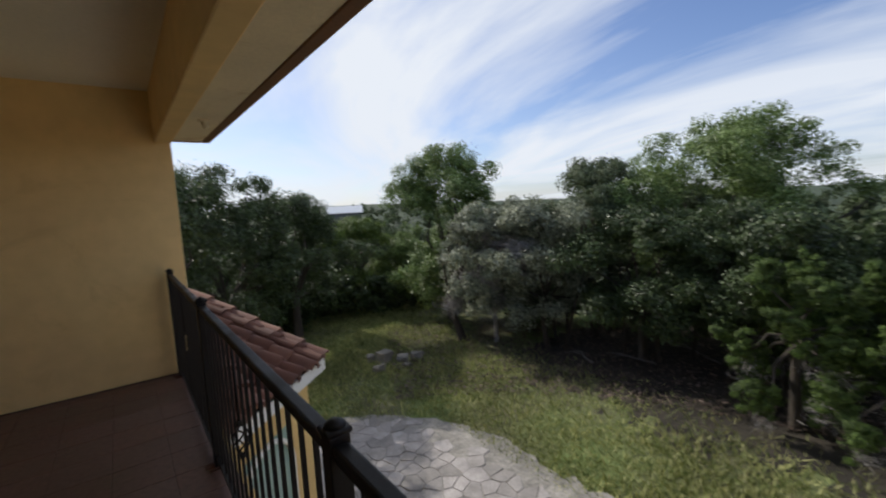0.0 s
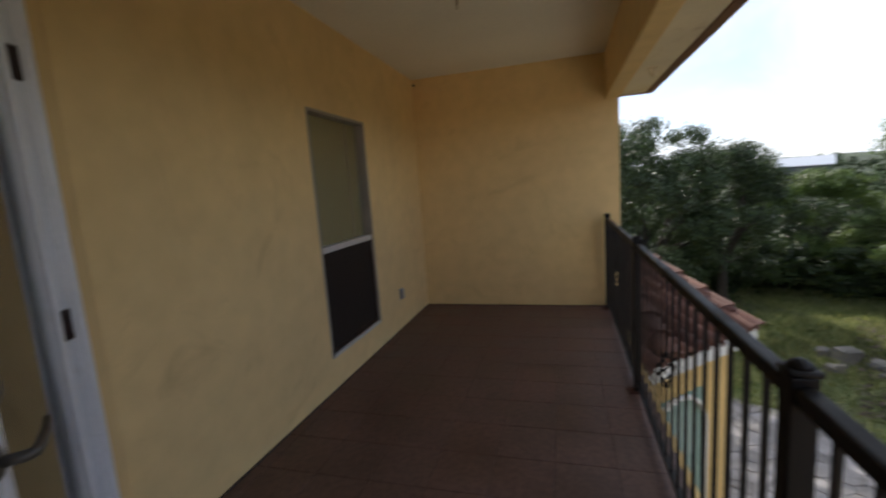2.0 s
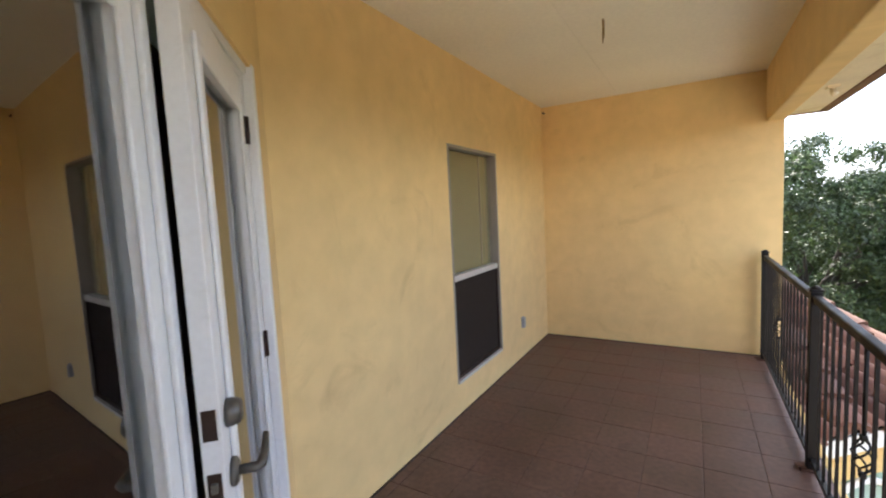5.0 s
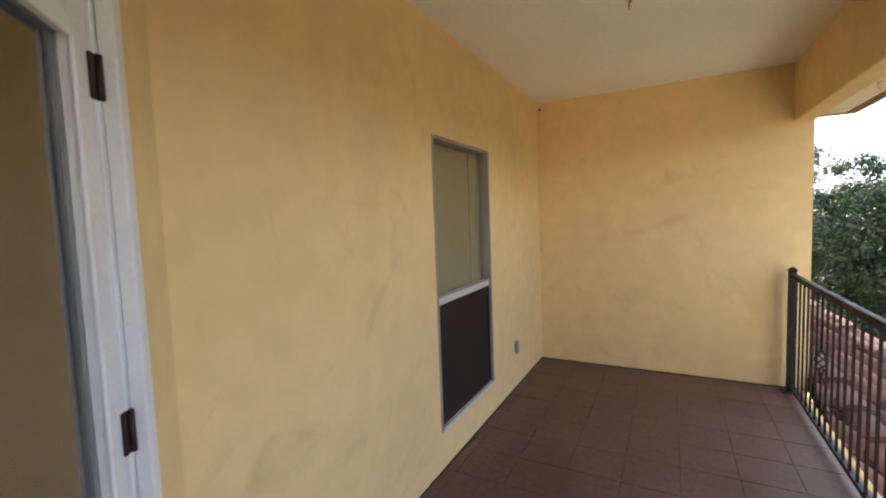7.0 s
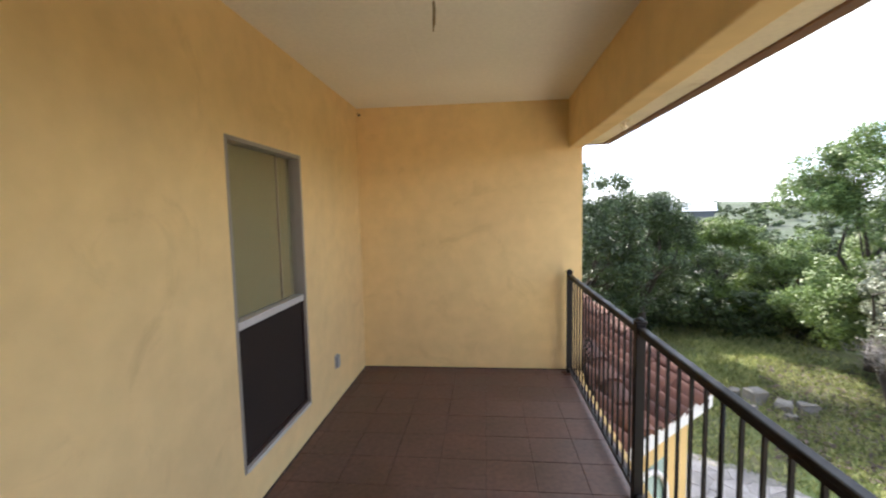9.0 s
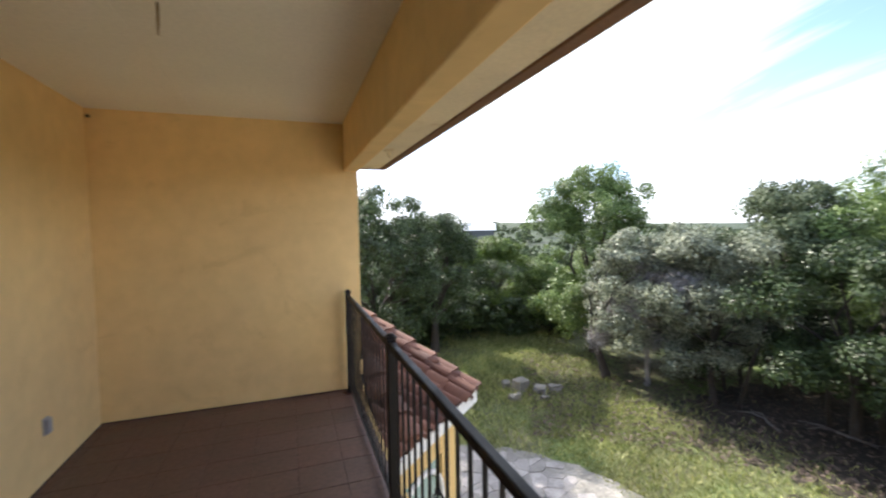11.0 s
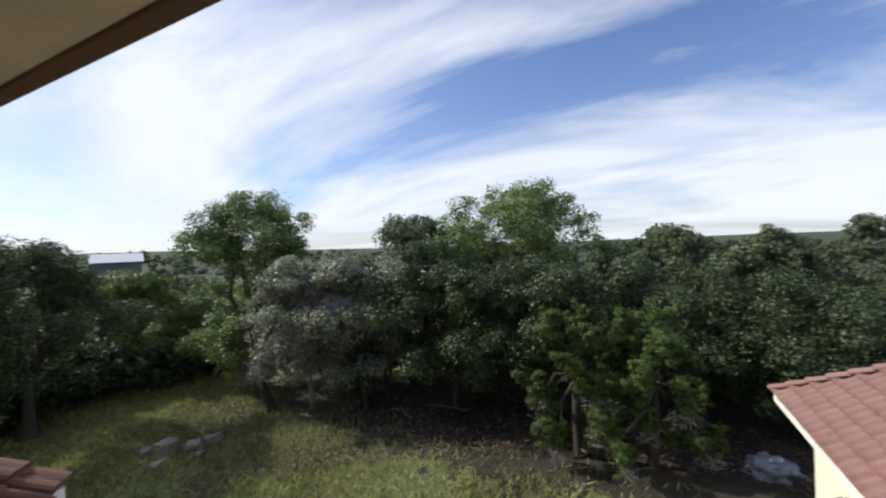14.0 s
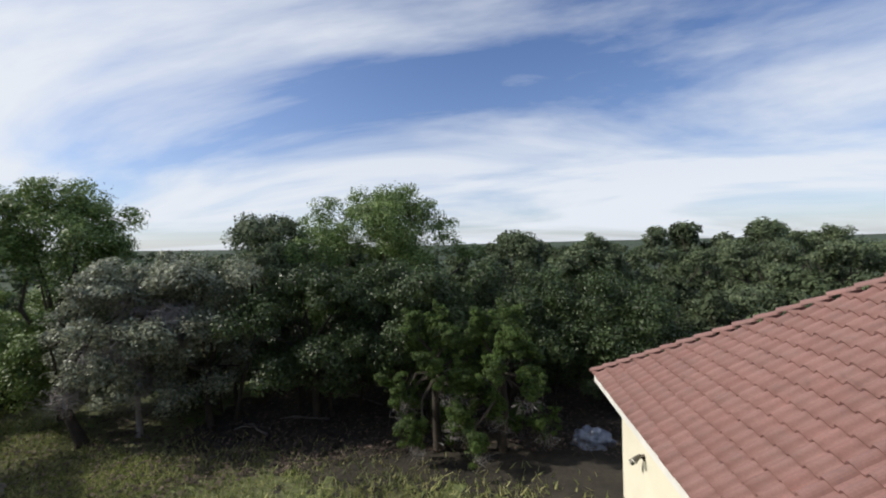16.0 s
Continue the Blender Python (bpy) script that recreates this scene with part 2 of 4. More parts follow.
HILL = mat("wooded_hill", (0.026, 0.046, 0.018), 0.95, 0.45, 0.03, 0.25, 0.8, tint=(0.038, 0.058, 0.028), dist=2.0)
METAL_ROOF = mat("white_metal_roof", (0.78, 0.79, 0.80), 0.4, 0.04, 0.3, 3, 0)
BARN = mat("barn_wall", (0.13, 0.13, 0.13), 0.8, 0.1, 0.5, 3, 0)
PLASTIC_SHEET = mat("crumpled_pale_sheeting", (0.20, 0.23, 0.30), 0.35, 0.25, 3, 10, 0.6, dist=0.05)
RED_LITTER = mat("reddish_leaf_litter", (0.06, 0.038, 0.030), 0.95, 0.3, 3, 20, 0, island=0.5, tint=(0.10, 0.075, 0.058))
PANE = glass_mat("clear_pane")
PANE_WINDOW = glass_mat("window_pane", (0.97, 0.98, 0.97), 0.0, 1.45)
PANE_GREEN = mat("green_tinted_pane", (0.30, 0.42, 0.36), 0.1, 0.05, 2, 20, 0)


# ---- building helpers ----
def box(bm, x0, x1, y0, y1, z0, z1, bevel=0.0, m=None):
    r = bmesh.ops.create_cube(bm, size=1)
    vs = r["verts"]
    bmesh.ops.scale(bm, vec=(x1 - x0, y1 - y0, z1 - z0), verts=vs)
    bmesh.ops.translate(bm, vec=((x0 + x1) / 2, (y0 + y1) / 2, (z0 + z1) / 2), verts=vs)
    if bevel:
        es = list({e for v in vs for e in v.link_edges})
        r = bmesh.ops.bevel(bm, geom=es, offset=bevel, segments=2, affect="EDGES", profile=0.5)
        vs = list({v for f in r["faces"] for v in f.verts} | {v for v in vs if v.is_valid})
    if m is not None:
        bmesh.ops.transform(bm, matrix=m, verts=vs)
    return vs


def part(name, bm, material, parent=None, label="", m=None):
    me = bpy.data.meshes.new(name)
    bm.to_mesh(me)
    bm.free()
    me.materials.append(material)
    ob = new(name, me)
    if m is not None:
        ob.matrix_basis = m
    if parent is not None:
        ob.parent = parent
    if label:
        ob["label"] = label
    return ob


def boxpart(name, dims, material, parent=None, bevel=0.0, label="", m=None):
    bm = bmesh.new()
    box(bm, *dims, bevel)
    return part(name, bm, material, parent, label, m)


def empty(name, m=None):
    e = new(name)
    e.empty_display_size = 0.1
    if m is not None:
        e.matrix_basis = m
    return e


def raw(name, verts, faces, material, parent=None, label="", smooth=False):
    me = bpy.data.meshes.new(name)
    verts = np.asarray(verts, dtype=np.float32)
    faces = np.asarray(faces, dtype=np.int32)
    n, k = faces.shape
    me.vertices.add(len(verts))
    me.vertices.foreach_set("co", verts.ravel())
    me.loops.add(n * k)
    me.loops.foreach_set("vertex_index", faces.ravel())
    me.polygons.add(n)
    me.polygons.foreach_set("loop_start", np.arange(0, n * k, k, dtype=np.int32))
    me.update(calc_edges=True)
    if smooth:
        me.polygons.foreach_set("use_smooth", np.ones(n, dtype=bool))
    me.materials.append(material)
    ob = new(name, me)
    if parent is not None:
        ob.parent = parent
    if label:
        ob["label"] = label
    return ob


def tube(bm, pts, radii, sides=6):
    """A tapered tube along a line of points."""
    rings = []
    pts = [Vector(p) for p in pts]
    for i, p in enumerate(pts):
        d = (pts[min(i + 1, len(pts) - 1)] - pts[max(i - 1, 0)]).normalized()
        a = d.orthogonal().normalized()
        b = d.cross(a)
        if rings:
            prev = rings[-1][0].co - pts[i - 1]
            a = (prev - d * prev.dot(d)).normalized()
            b = d.cross(a)
        rings.append([bm.verts.new(p + radii[i] * (a * math.cos(2 * math.pi * k / sides) + b * math.sin(2 * math.pi * k / sides))) for k in range(sides)])
    for r0, r1 in zip(rings, rings[1:]):
        for k in range(sides):
            bm.faces.new((r0[k], r0[(k + 1) % sides], r1[(k + 1) % sides], r1[k]))
    bm.faces.new(rings[0][::-1])
    bm.faces.new(rings[-1])
    for f in bm.faces:
        f.smooth = True


def prism(bm, outline, z0, z1):
    """An upright solid over an outline in plan."""
    lo = [bm.verts.new((x, y, z0)) for x, y in outline]
    hi = [bm.verts.new((x, y, z1)) for x, y in outline]
    n = len(outline)
    for i in range(n):
        bm.faces.new((lo[i], lo[(i + 1) % n], hi[(i + 1) % n], hi[i]))
    bm.faces.new(lo[::-1])
    bm.faces.new(hi)
    bmesh.ops.recalc_face_normals(bm, faces=bm.faces)


# ---- the balcony: plan in metres ----
W_END, CEILING = 5.0, 2.74            # end wall's face, ceiling
RAIL_X, EDGE_X = 2.14, 2.215          # railing line, edge of the slab
BEAM_IN, BEAM_OUT, BEAM_Z = 2.145, 2.29, 2.265
CORNER_Y = 1.13                       # where the slanted door wall leaves the house wall
ANG = radians(42)
DOOR_N = Vector((math.cos(ANG), math.sin(ANG), 0))
DOOR_T = Vector((math.sin(ANG), -math.cos(ANG), 0))
# door frame of reference: x along the slanted wall away from the corner, y outwards, z up
DOOR_M = Matrix(((DOOR_T.x, DOOR_N.x, 0, 0), (DOOR_T.y, DOOR_N.y, 0, CORNER_Y), (0, 0, 1, 0), (0, 0, 0, 1)))
S_END = 2.2
WALL_END = Vector((0, CORNER_Y, 0)) + DOOR_T * S_END


def structure(ob, label="", category=""):
    return tagged(ob, label, category, kind="structure")


WIN = (2.675, 3.57, 0.245, 2.075)
DOOR_S0, DOOR_S1, DOOR_TOP = 0.17, 1.76, 2.15

# house wall with its window opening
bm = bmesh.new()
y0, y1, z0, z1 = WIN
box(bm, -0.2, 0, CORNER_Y - 0.05, y0, 0, CEILING + 0.1)
box(bm, -0.2, 0, y1, W_END, 0, CEILING + 0.1)
box(bm, -0.2, 0, y0, y1, 0, z0)
box(bm, -0.2, 0, y0, y1, z1, CEILING + 0.1)
structure(part("wall_house", bm, STUCCO), "yellow stucco house wall with hairline cracks and stains", "wall")
# end wall, which runs down past the slab
bm = bmesh.new()
box(bm, -0.2, 2.284, W_END, W_END + 0.22, GROUND, CEILING + 0.1, 0.004)
structure(part("wall_end", bm, STUCCO), "yellow stucco end wall of the balcony", "wall")
# slanted wall with the french door
bm = bmesh.new()
box(bm, -0.02, DOOR_S0, -0.2, 0, 0, CEILING + 0.1, 0, DOOR_M)
box(bm, DOOR_S1, S_END, -0.2, 0, 0, CEILING + 0.1, 0, DOOR_M)
box(bm, DOOR_S0, DOOR_S1, -0.2, 0, DOOR_TOP, CEILING + 0.1, 0, DOOR_M)
structure(part("wall_door", bm, STUCCO), "slanted yellow stucco wall around the french door", "wall")
# near end of the balcony, behind the walk
bm = bmesh.new()
box(bm, WALL_END.x - 0.1, 2.284, -0.72, -0.5, GROUND, CEILING + 0.1)
structure(part("wall_near", bm, STUCCO), "plain yellow stucco wall closing the balcony", "wall")
# closed room behind the house wall, its dimness also put into the wall colour
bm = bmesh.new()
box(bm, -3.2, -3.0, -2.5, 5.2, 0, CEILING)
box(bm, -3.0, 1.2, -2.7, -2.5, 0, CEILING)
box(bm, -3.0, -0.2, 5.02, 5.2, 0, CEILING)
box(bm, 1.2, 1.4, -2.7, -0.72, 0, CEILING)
structure(part("wall_room", bm, DARK_ROOM), "walls of the room inside, dimmed by a dark colour", "wall")
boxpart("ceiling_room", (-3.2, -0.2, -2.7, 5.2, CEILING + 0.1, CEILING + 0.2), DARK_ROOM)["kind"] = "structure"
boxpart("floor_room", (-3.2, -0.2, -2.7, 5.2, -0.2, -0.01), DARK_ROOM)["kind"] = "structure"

# ceiling, beam, soffit and roof above
bm = bmesh.new()
box(bm, -0.2, BEAM_IN + 0.02, -2.7, W_END + 0.02, CEILING, CEILING + 0.1)
box(bm, 0.848, 0.852, 2.06, W_END, CEILING - 0.0035, CEILING + 0.01)
box(bm, 0.55, 1.62, 2.055, 2.06, CEILING - 0.0035, CEILING + 0.01)
structure(part("ceiling", bm, CEIL), "tan plastered balcony ceiling with panel seams", "ceiling")
structure(boxpart("beam", (BEAM_IN, BEAM_OUT, -0.5, W_END + 0.0, BEAM_Z, CEILING + 0.1), STUCCO, bevel=0.012), "yellow stucco beam along the balcony's edge", "beam")
structure(boxpart("soffit", (BEAM_OUT + 0.002, 2.66, -1.2, 5.72, 2.405, 2.44), SOFFIT), "cream painted soffit under the eave", "soffit")
structure(boxpart("soffit_return", (-0.2, BEAM_OUT, W_END + 0.222, 5.72, 2.40, 2.44), SOFFIT), "cream painted soffit under the eave", "soffit")
bm = bmesh.new()
box(bm, 2.662, 2.742, -1.2, 5.745, 2.392, 2.56, 0.006)
box(bm, -0.2, 2.66, 5.722, 5.745, 2.392, 2.56, 0.004)
structure(part("trim_eave", bm, TRIM_BROWN), "dark brown drip edge along the eave", "trim")
bm = bmesh.new()
rv = [bm.verts.new(c) for c in ((2.80, -3.0, 2.562), (2.80, 5.80, 2.562), (-2.2, 5.80, 2.562), (-0.7, 3.0, 4.1), (-0.7, -3.0, 4.1), (-3.4, -3.0, 2.562), (-3.4, 5.8, 2.562))]
for q in ((0, 1, 3, 4), (1, 2, 3), (4, 3, 2, 6, 5), (0, 4, 5)):
    bm.faces.new([rv[i] for i in q])
bmesh.ops.recalc_face_normals(bm, faces=bm.faces)
structure(part("roof_main", bm, ROOF_TILE), "low clay-tiled main roof", "roof")

# slab and its edge; floor tiles follow at the end of the file
bm = bmesh.new()
box(bm, -0.2, EDGE_X, -0.5, W_END, -0.28, -0.004)
floor = structure(part("floor", bm, GROUT), "balcony floor of square brown terracotta tiles", "floor")
structure(boxpart("trim_slab", (EDGE_X, EDGE_X + 0.035, -0.5, W_END, -0.30, 0.004), STUCCO_OUT, bevel=0.006), "stuccoed edge of the balcony slab", "trim")
structure(boxpart("wall_below", (2.0, 2.2, -0.5, W_END, GROUND, -0.28), STUCCO_OUT), "yellow stucco wall under the balcony", "wall")
# dark joint along the foot of the walls
bm = bmesh.new()
box(bm, 0.0, 0.008, CORNER_Y, W_END, 0, 0.009)
box(bm, 0.008, 2.284, W_END - 0.008, W_END, 0, 0.009)
structure(part("baseboard", bm, FELT), "dark sealant line along the foot of the walls", "trim")


# ---- window ----
def window():
    y0, y1, z0, z1 = WIN
    zm = 1.035
    e = empty("window_1", pose(0, (y0 + y1) / 2, z0))
    inv = e.matrix_basis.inverted()
    tagged(e, "single-hung window with an almond frame, olive shade and dark screen", "window", kind="structure")

    def add(name, dims, material, bevel=0.003, label="", parent=e):
        return boxpart(name, dims, material, parent, bevel, label, inv if parent is e else None)

    f = 0.024
    fr = add("window_frame", (-0.10, 0.004, y0, y0 + f, z0, z1), ALMOND, label="almond metal jamb")
    add("window_frame", (-0.10, 0.004, y1 - f, y1, z0, z1), ALMOND)
    add("window_frame", (-0.10, 0.004, y0 + f, y1 - f, z1 - f, z1), ALMOND)
    add("window_sill", (-0.10, 0.010, y0 + f, y1 - f, z0, z0 + f), BAR_LIGHT, label="pale sill")
    add("meeting_rail", (-0.075, -0.008, y0 + f, y1 - f, zm, zm + 0.045), BAR_LIGHT, label="pale meeting rail")
    add("upper_pane", (-0.052, -0.048, y0 + f, y1 - f, zm + 0.045, z1 - f), PANE_WINDOW, 0, "clear glass").visible_shadow = False
    add("shade", (-0.085, -0.080, y0 + f, y1 - f, zm + 0.03, z1 - f), SHADE, 0, "olive roller shade behind the glass")
    add("shade_hem", (-0.079, -0.068, y1 - f - 0.20, y1 - f - 0.192, zm + 0.045, z1 - f), ALMOND, 0, "thin upright seam of the shade")
    add("screen_frame", (-0.035, -0.012, y0 + f, y0 + f + 0.025, z0 + f, zm), BRONZE)
    add("screen_frame", (-0.035, -0.012, y1 - f - 0.025, y1 - f, z0 + f, zm), BRONZE)
    add("screen_frame", (-0.035, -0.012, y0 + f + 0.025, y1 - f - 0.025, z0 + f, z0 + f + 0.03), BRONZE)
    add("insect_screen", (-0.026, -0.022, y0 + f + 0.025, y1 - f - 0.025, z0 + f + 0.03, zm), SCREEN, 0, "dark insect screen")


window()


# ---- french door ----
def door():
    e = empty("door_1", DOOR_M @ pose(0, -0.045, 0))
    tagged(e, "white french door with one leaf ajar and large glass panes", "door", kind="structure")

    def add(name, dims, material, parent=e, bevel=0.003, label="", m=None):
        return boxpart(name, dims, material, parent, bevel, label, m)

    s0, s1, top = DOOR_S0, DOOR_S1, DOOR_TOP
    jw = 0.045
    for a, b in ((s0, s0 + jw), (s1 - jw, s1)):
        add("jamb", (a, b, -0.16, 0.012, 0, top), WHITE)
        add("brickmould", (a - 0.012 if a == s0 else b - 0.03, a + 0.03 if a == s0 else b + 0.012, 0.0125, 0.05, 0, top + 0.012), WHITE, bevel=0.006)
    add("head", (s0 + jw, s1 - jw, -0.16, 0.012, top - jw, top), WHITE)
    add("brickmould", (s0 + 0.03, s1 - 0.03, 0.0125, 0.03, top - 0.03, top + 0.012), WHITE, bevel=0.006)
    add("threshold", (s0 + jw, s1 - jw, -0.17, 0.04, 0.0, 0.028), SILL, bevel=0.008, label="bronze threshold")
    lw = (s1 - s0 - 2 * jw) / 2 - 0.004
    z0, z1, th = 0.035, top - jw - 0.004, 0.045

    def leaf(m, mirror):
        lf = empty("leaf", m)
        lf.parent = e
        sx = -1 if mirror else 1

        def lb(name, x0, x1, ya, yb, za, zb, material, bevel=0.003, label="", parent=lf):
            xa, xb = sorted((sx * x0, sx * x1))
            return add(name, (xa, xb, ya, yb, za, zb), material, parent, bevel, label)

        st, tr, br = 0.095, 0.13, 0.16
        lb("stile", 0, st, -th, 0, z0, z1, WHITE)
        lb("stile", lw - st, lw, -th, 0, z0, z1, WHITE)
        lb("rail", st, lw - st, -th, 0, z1 - tr, z1, WHITE)
        lb("rail", st, lw - st, -th, 0, z0, z0 + br, WHITE)
        # moulded glazing bead on the face
        gx0, gx1, gz0, gz1 = st, lw - st, z0 + br, z1 - tr
        b = 0.028
        for d in ((gx0 - b, gx0 + 0.012, gz0 - b, gz1 + b), (gx1 - 0.012, gx1 + b, gz0 - b, gz1 + b), (gx0 + 0.012, gx1 - 0.012, gz0 - b, gz0 + 0.012), (gx0 + 0.012, gx1 - 0.012, gz1 - 0.012, gz1 + b)):
            lb("glazing_bead", d[0], d[1], 0.0005, 0.012, d[2], d[3], WHITE, 0.005)
        pane = lb("pane", gx0, gx1, -th / 2 - 0.003, -th / 2 + 0.003, gz0, gz1, PANE, 0, "large clear glass pane")
        pane.visible_shadow = False
        return lf, lb

    # leaf that stands ajar, hung on the jamb by the corner
    hinge = Matrix.Translation((s0 + jw + 0.002, 0.006, 0)) @ Matrix.Rotation(radians(4.9), 4, "Z")
    lf, lb = leaf(hinge, False)
    for z in (0.22, 1.05, 1.865):
        bm = bmesh.new()
        tube(bm, [(-0.006, 0.012, z), (-0.006, 0.012, z + 0.10)], [0.008, 0.008], 10)
        box(bm, -0.022, 0.020, 0.0, 0.008, z, z + 0.10, 0.001)
        part("hinge", bm, BRONZE, lf, "dark bronze hinge")
    for z, h in ((1.105, 0.065), (0.962, 0.062)):
        bm = bmesh.new()
        box(bm, lw, lw + 0.003, -0.038, -0.008, z - 0.005, z + h, 0.001)
        part("latch_plate", bm, BRONZE, lf, "dark latch plate on the edge")
    bm = bmesh.new()
    box(bm, lw + 0.002, lw + 0.012, -0.030, -0.016, 0.982, 1.005, 0.003)
    part("latch_bolt", bm, PEWTER, lf)
    bm = bmesh.new()
    tube(bm, [(lw - 0.06, 0.001, 1.135), (lw - 0.06, 0.012, 1.135), (lw - 0.06, 0.030, 1.135), (lw - 0.06, 0.034, 1.135)], [0.033, 0.033, 0.028, 0.020], 20)
    part("deadbolt", bm, PEWTER, lf, "round aged pewter deadbolt")
    lev = empty("door_handle")
    lev.parent = lf
    lev["label"] = "aged pewter lever handle"
    bm = bmesh.new()
    tube(bm, [(lw - 0.06, 0.001, 0.99), (lw - 0.06, 0.010, 0.99), (lw - 0.06, 0.016, 0.99)], [0.034, 0.034, 0.024], 20)
    part("rose", bm, PEWTER, lev)
    bm = bmesh.new()
    tube(bm, [(lw - 0.06, 0.012, 0.99), (lw - 0.06, 0.055, 0.99), (lw - 0.068, 0.064, 0.991), (lw - 0.09, 0.066, 0.993), (lw - 0.135, 0.066, 1.0), (lw - 0.165, 0.066, 1.02)], [0.012, 0.012, 0.012, 0.011, 0.010, 0.008], 12)
    part("lever", bm, PEWTER, lev)
    # shut leaf with its astragal
    fixed, lb2 = leaf(Matrix.Translation((s1 - jw - 0.002, -0.004, 0)), True)
    lb2("astragal", lw - 0.03, lw + 0.006, 0.0005, 0.014, z0, z1, WHITE, 0.004, "moulded meeting strip")


door()


# ---- railing ----
POSTS = (4.888, 2.945, 0.968)


def railing():
    e = empty("railing", pose(RAIL_X, 0, 0))
    tagged(e, "black wrought-iron balcony railing with basket-twist balusters", "railing")
    foot = bmesh.new()
    box(foot, -0.055, 0.055, -0.045, 0.045, 0.0005, 0.012, 0.003)
    box(foot, -0.075, -0.02, -0.02, 0.02, 0.0125, 0.02, 0.002)
    foot_ob = None
    for y in POSTS:
        bm = bmesh.new()
        box(bm, -0.026, 0.026, -0.026, 0.026, 0.012, 1.035, 0.004)
        p = part("post", bm, IRON, e, m=pose(0, y, 0))
        bm = bmesh.new()
        box(bm, -0.031, 0.031, -0.031, 0.031, 1.0355, 1.05, 0.005)
        tube(bm, [(0, 0, 1.05), (0, 0, 1.058), (0, 0, 1.067)], [0.026, 0.022, 0.008], 12)
        part("cap", bm, IRON, p)
        if foot_ob is None:
            foot_ob = part("foot_bracket", foot, RUST, p, "rusty foot bracket")
        else:
            f2 = new("foot_bracket", foot_ob.data)
            f2.parent = p
    spans = ((4.888, 2.945), (2.945, 0.968), (0.968, -0.5))
    bal_me, basket_me = None, None
    for a, b in spans:
        ya, yb = min(a, b) + 0.026, max(a, b) - 0.026
        bm = bmesh.new()
        # moulded top rail: flat bar with a rounded cap
        box(bm, -0.014, 0.014, ya, yb, 0.975, 0.995)
        box(bm, -0.021, 0.021, ya, yb, 0.9952, 1.018, 0.008)
        part("top_rail", bm, IRON, e)
        bm = bmesh.new()
        box(bm, -0.014, 0.014, ya, yb, 0.055, 0.08, 0.002)
        part("bottom_rail", bm, IRON, e)
        n = max(2, round((yb - ya) / 0.112))
        for i in range(1, n):
            y = ya + (yb - ya) * i / n
            if bal_me is None:
                bm = bmesh.new()
                box(bm, -0.0063, 0.0063, -0.0063, 0.0063, 0.08, 0.975)
                bal_me = part("baluster", bm, IRON, e, m=pose(0, y, 0)).data
                continue
            if i == n // 2 + 2:
                if basket_me is None:
                    bm = bmesh.new()
                    box(bm, -0.0063, 0.0063, -0.0063, 0.0063, 0.08, 0.45)
                    box(bm, -0.0063, 0.0063, -0.0063, 0.0063, 0.60, 0.975)
                    for z in (0.445, 0.60):
                        box(bm, -0.012, 0.012, -0.012, 0.012, z - 0.012, z + 0.012, 0.004)
                    for k in range(4):
                        ph = k * math.pi / 2
                        pts = []
                        for j in range(11):
                            u = j / 10
                            r = 0.006 + 0.032 * math.sin(math.pi * u)
                            a2 = ph + u * math.pi * 1.5
                            pts.append((r * math.cos(a2), r * math.sin(a2), 0.45 + 0.15 * u))
                        tube(bm, pts, [0.0045] * 11, 5)
                    basket_me = part("basket_baluster", bm, IRON, e, "twisted basket baluster", pose(0, y, 0)).data
                    continue
                o = new("basket_baluster", basket_me)
            else:
                o = new("baluster", bal_me)
            o.parent = e
            o.matrix_basis = pose(0, y, 0)


railing()


# ---- small fittings on the balcony ----
def fittings():
    e = empty("outlet_cover", pose(0, 4.12, 0.373))
    tagged(e, "small grey weatherproof outlet cover on the stucco", "outlet")
    boxpart("back_plate", (0, 0.008, -0.035, 0.035, -0.058, 0.058), GREY_PLASTIC, e, 0.002)
    boxpart("lid", (0.0085, 0.028, -0.030, 0.030, -0.052, 0.050), GREY_PLASTIC, e, 0.006)
    e = empty("hanging_wire", pose(1.06, 2.89, CEILING))
    tagged(e, "bare electric wires hanging from the ceiling", "wire")
    bm = bmesh.new()
    tube(bm, [(0, 0, 0.0), (0.004, -0.015, -0.04), (0.0, 0.0, -0.09), (-0.004, 0.02, -0.14)], [0.006, 0.006, 0.006, 0.004], 6)
    part("cable", bm, WIRE, e)
    bm = bmesh.new()
    tube(bm, [(0.006, -0.004, 0.0), (0.012, -0.03, -0.05), (0.008, -0.01, -0.12)], [0.004, 0.004, 0.003], 6)
    part("cable", bm, WIRE, e)
    bm = bmesh.new()
    tube(bm, [(0.03, 4.97, 2.67), (0.03, 4.99, 2.67), (0.02, 5.0, 2.67)], [0.012, 0.012, 0.008], 8)
    tagged(part("wall_hook", bm, BRONZE), "small dark hook high in the wall corner", "hook")
    e = empty("light_bracket", pose(2.5, 4.45, 2.405))
    tagged(e, "small cream bracket under the soffit", "bracket")
    boxpart("base", (-0.04, 0.04, -0.04, 0.04, -0.02, 0.0), SOFFIT, e, 0.004)
    bm = bmesh.new()
    tube(bm, [(0, 0, -0.02), (0, 0, -0.05), (0.02, -0.01, -0.075)], [0.022, 0.02, 0.026], 10)
    part("socket", bm, SOFFIT, e)


fittings()


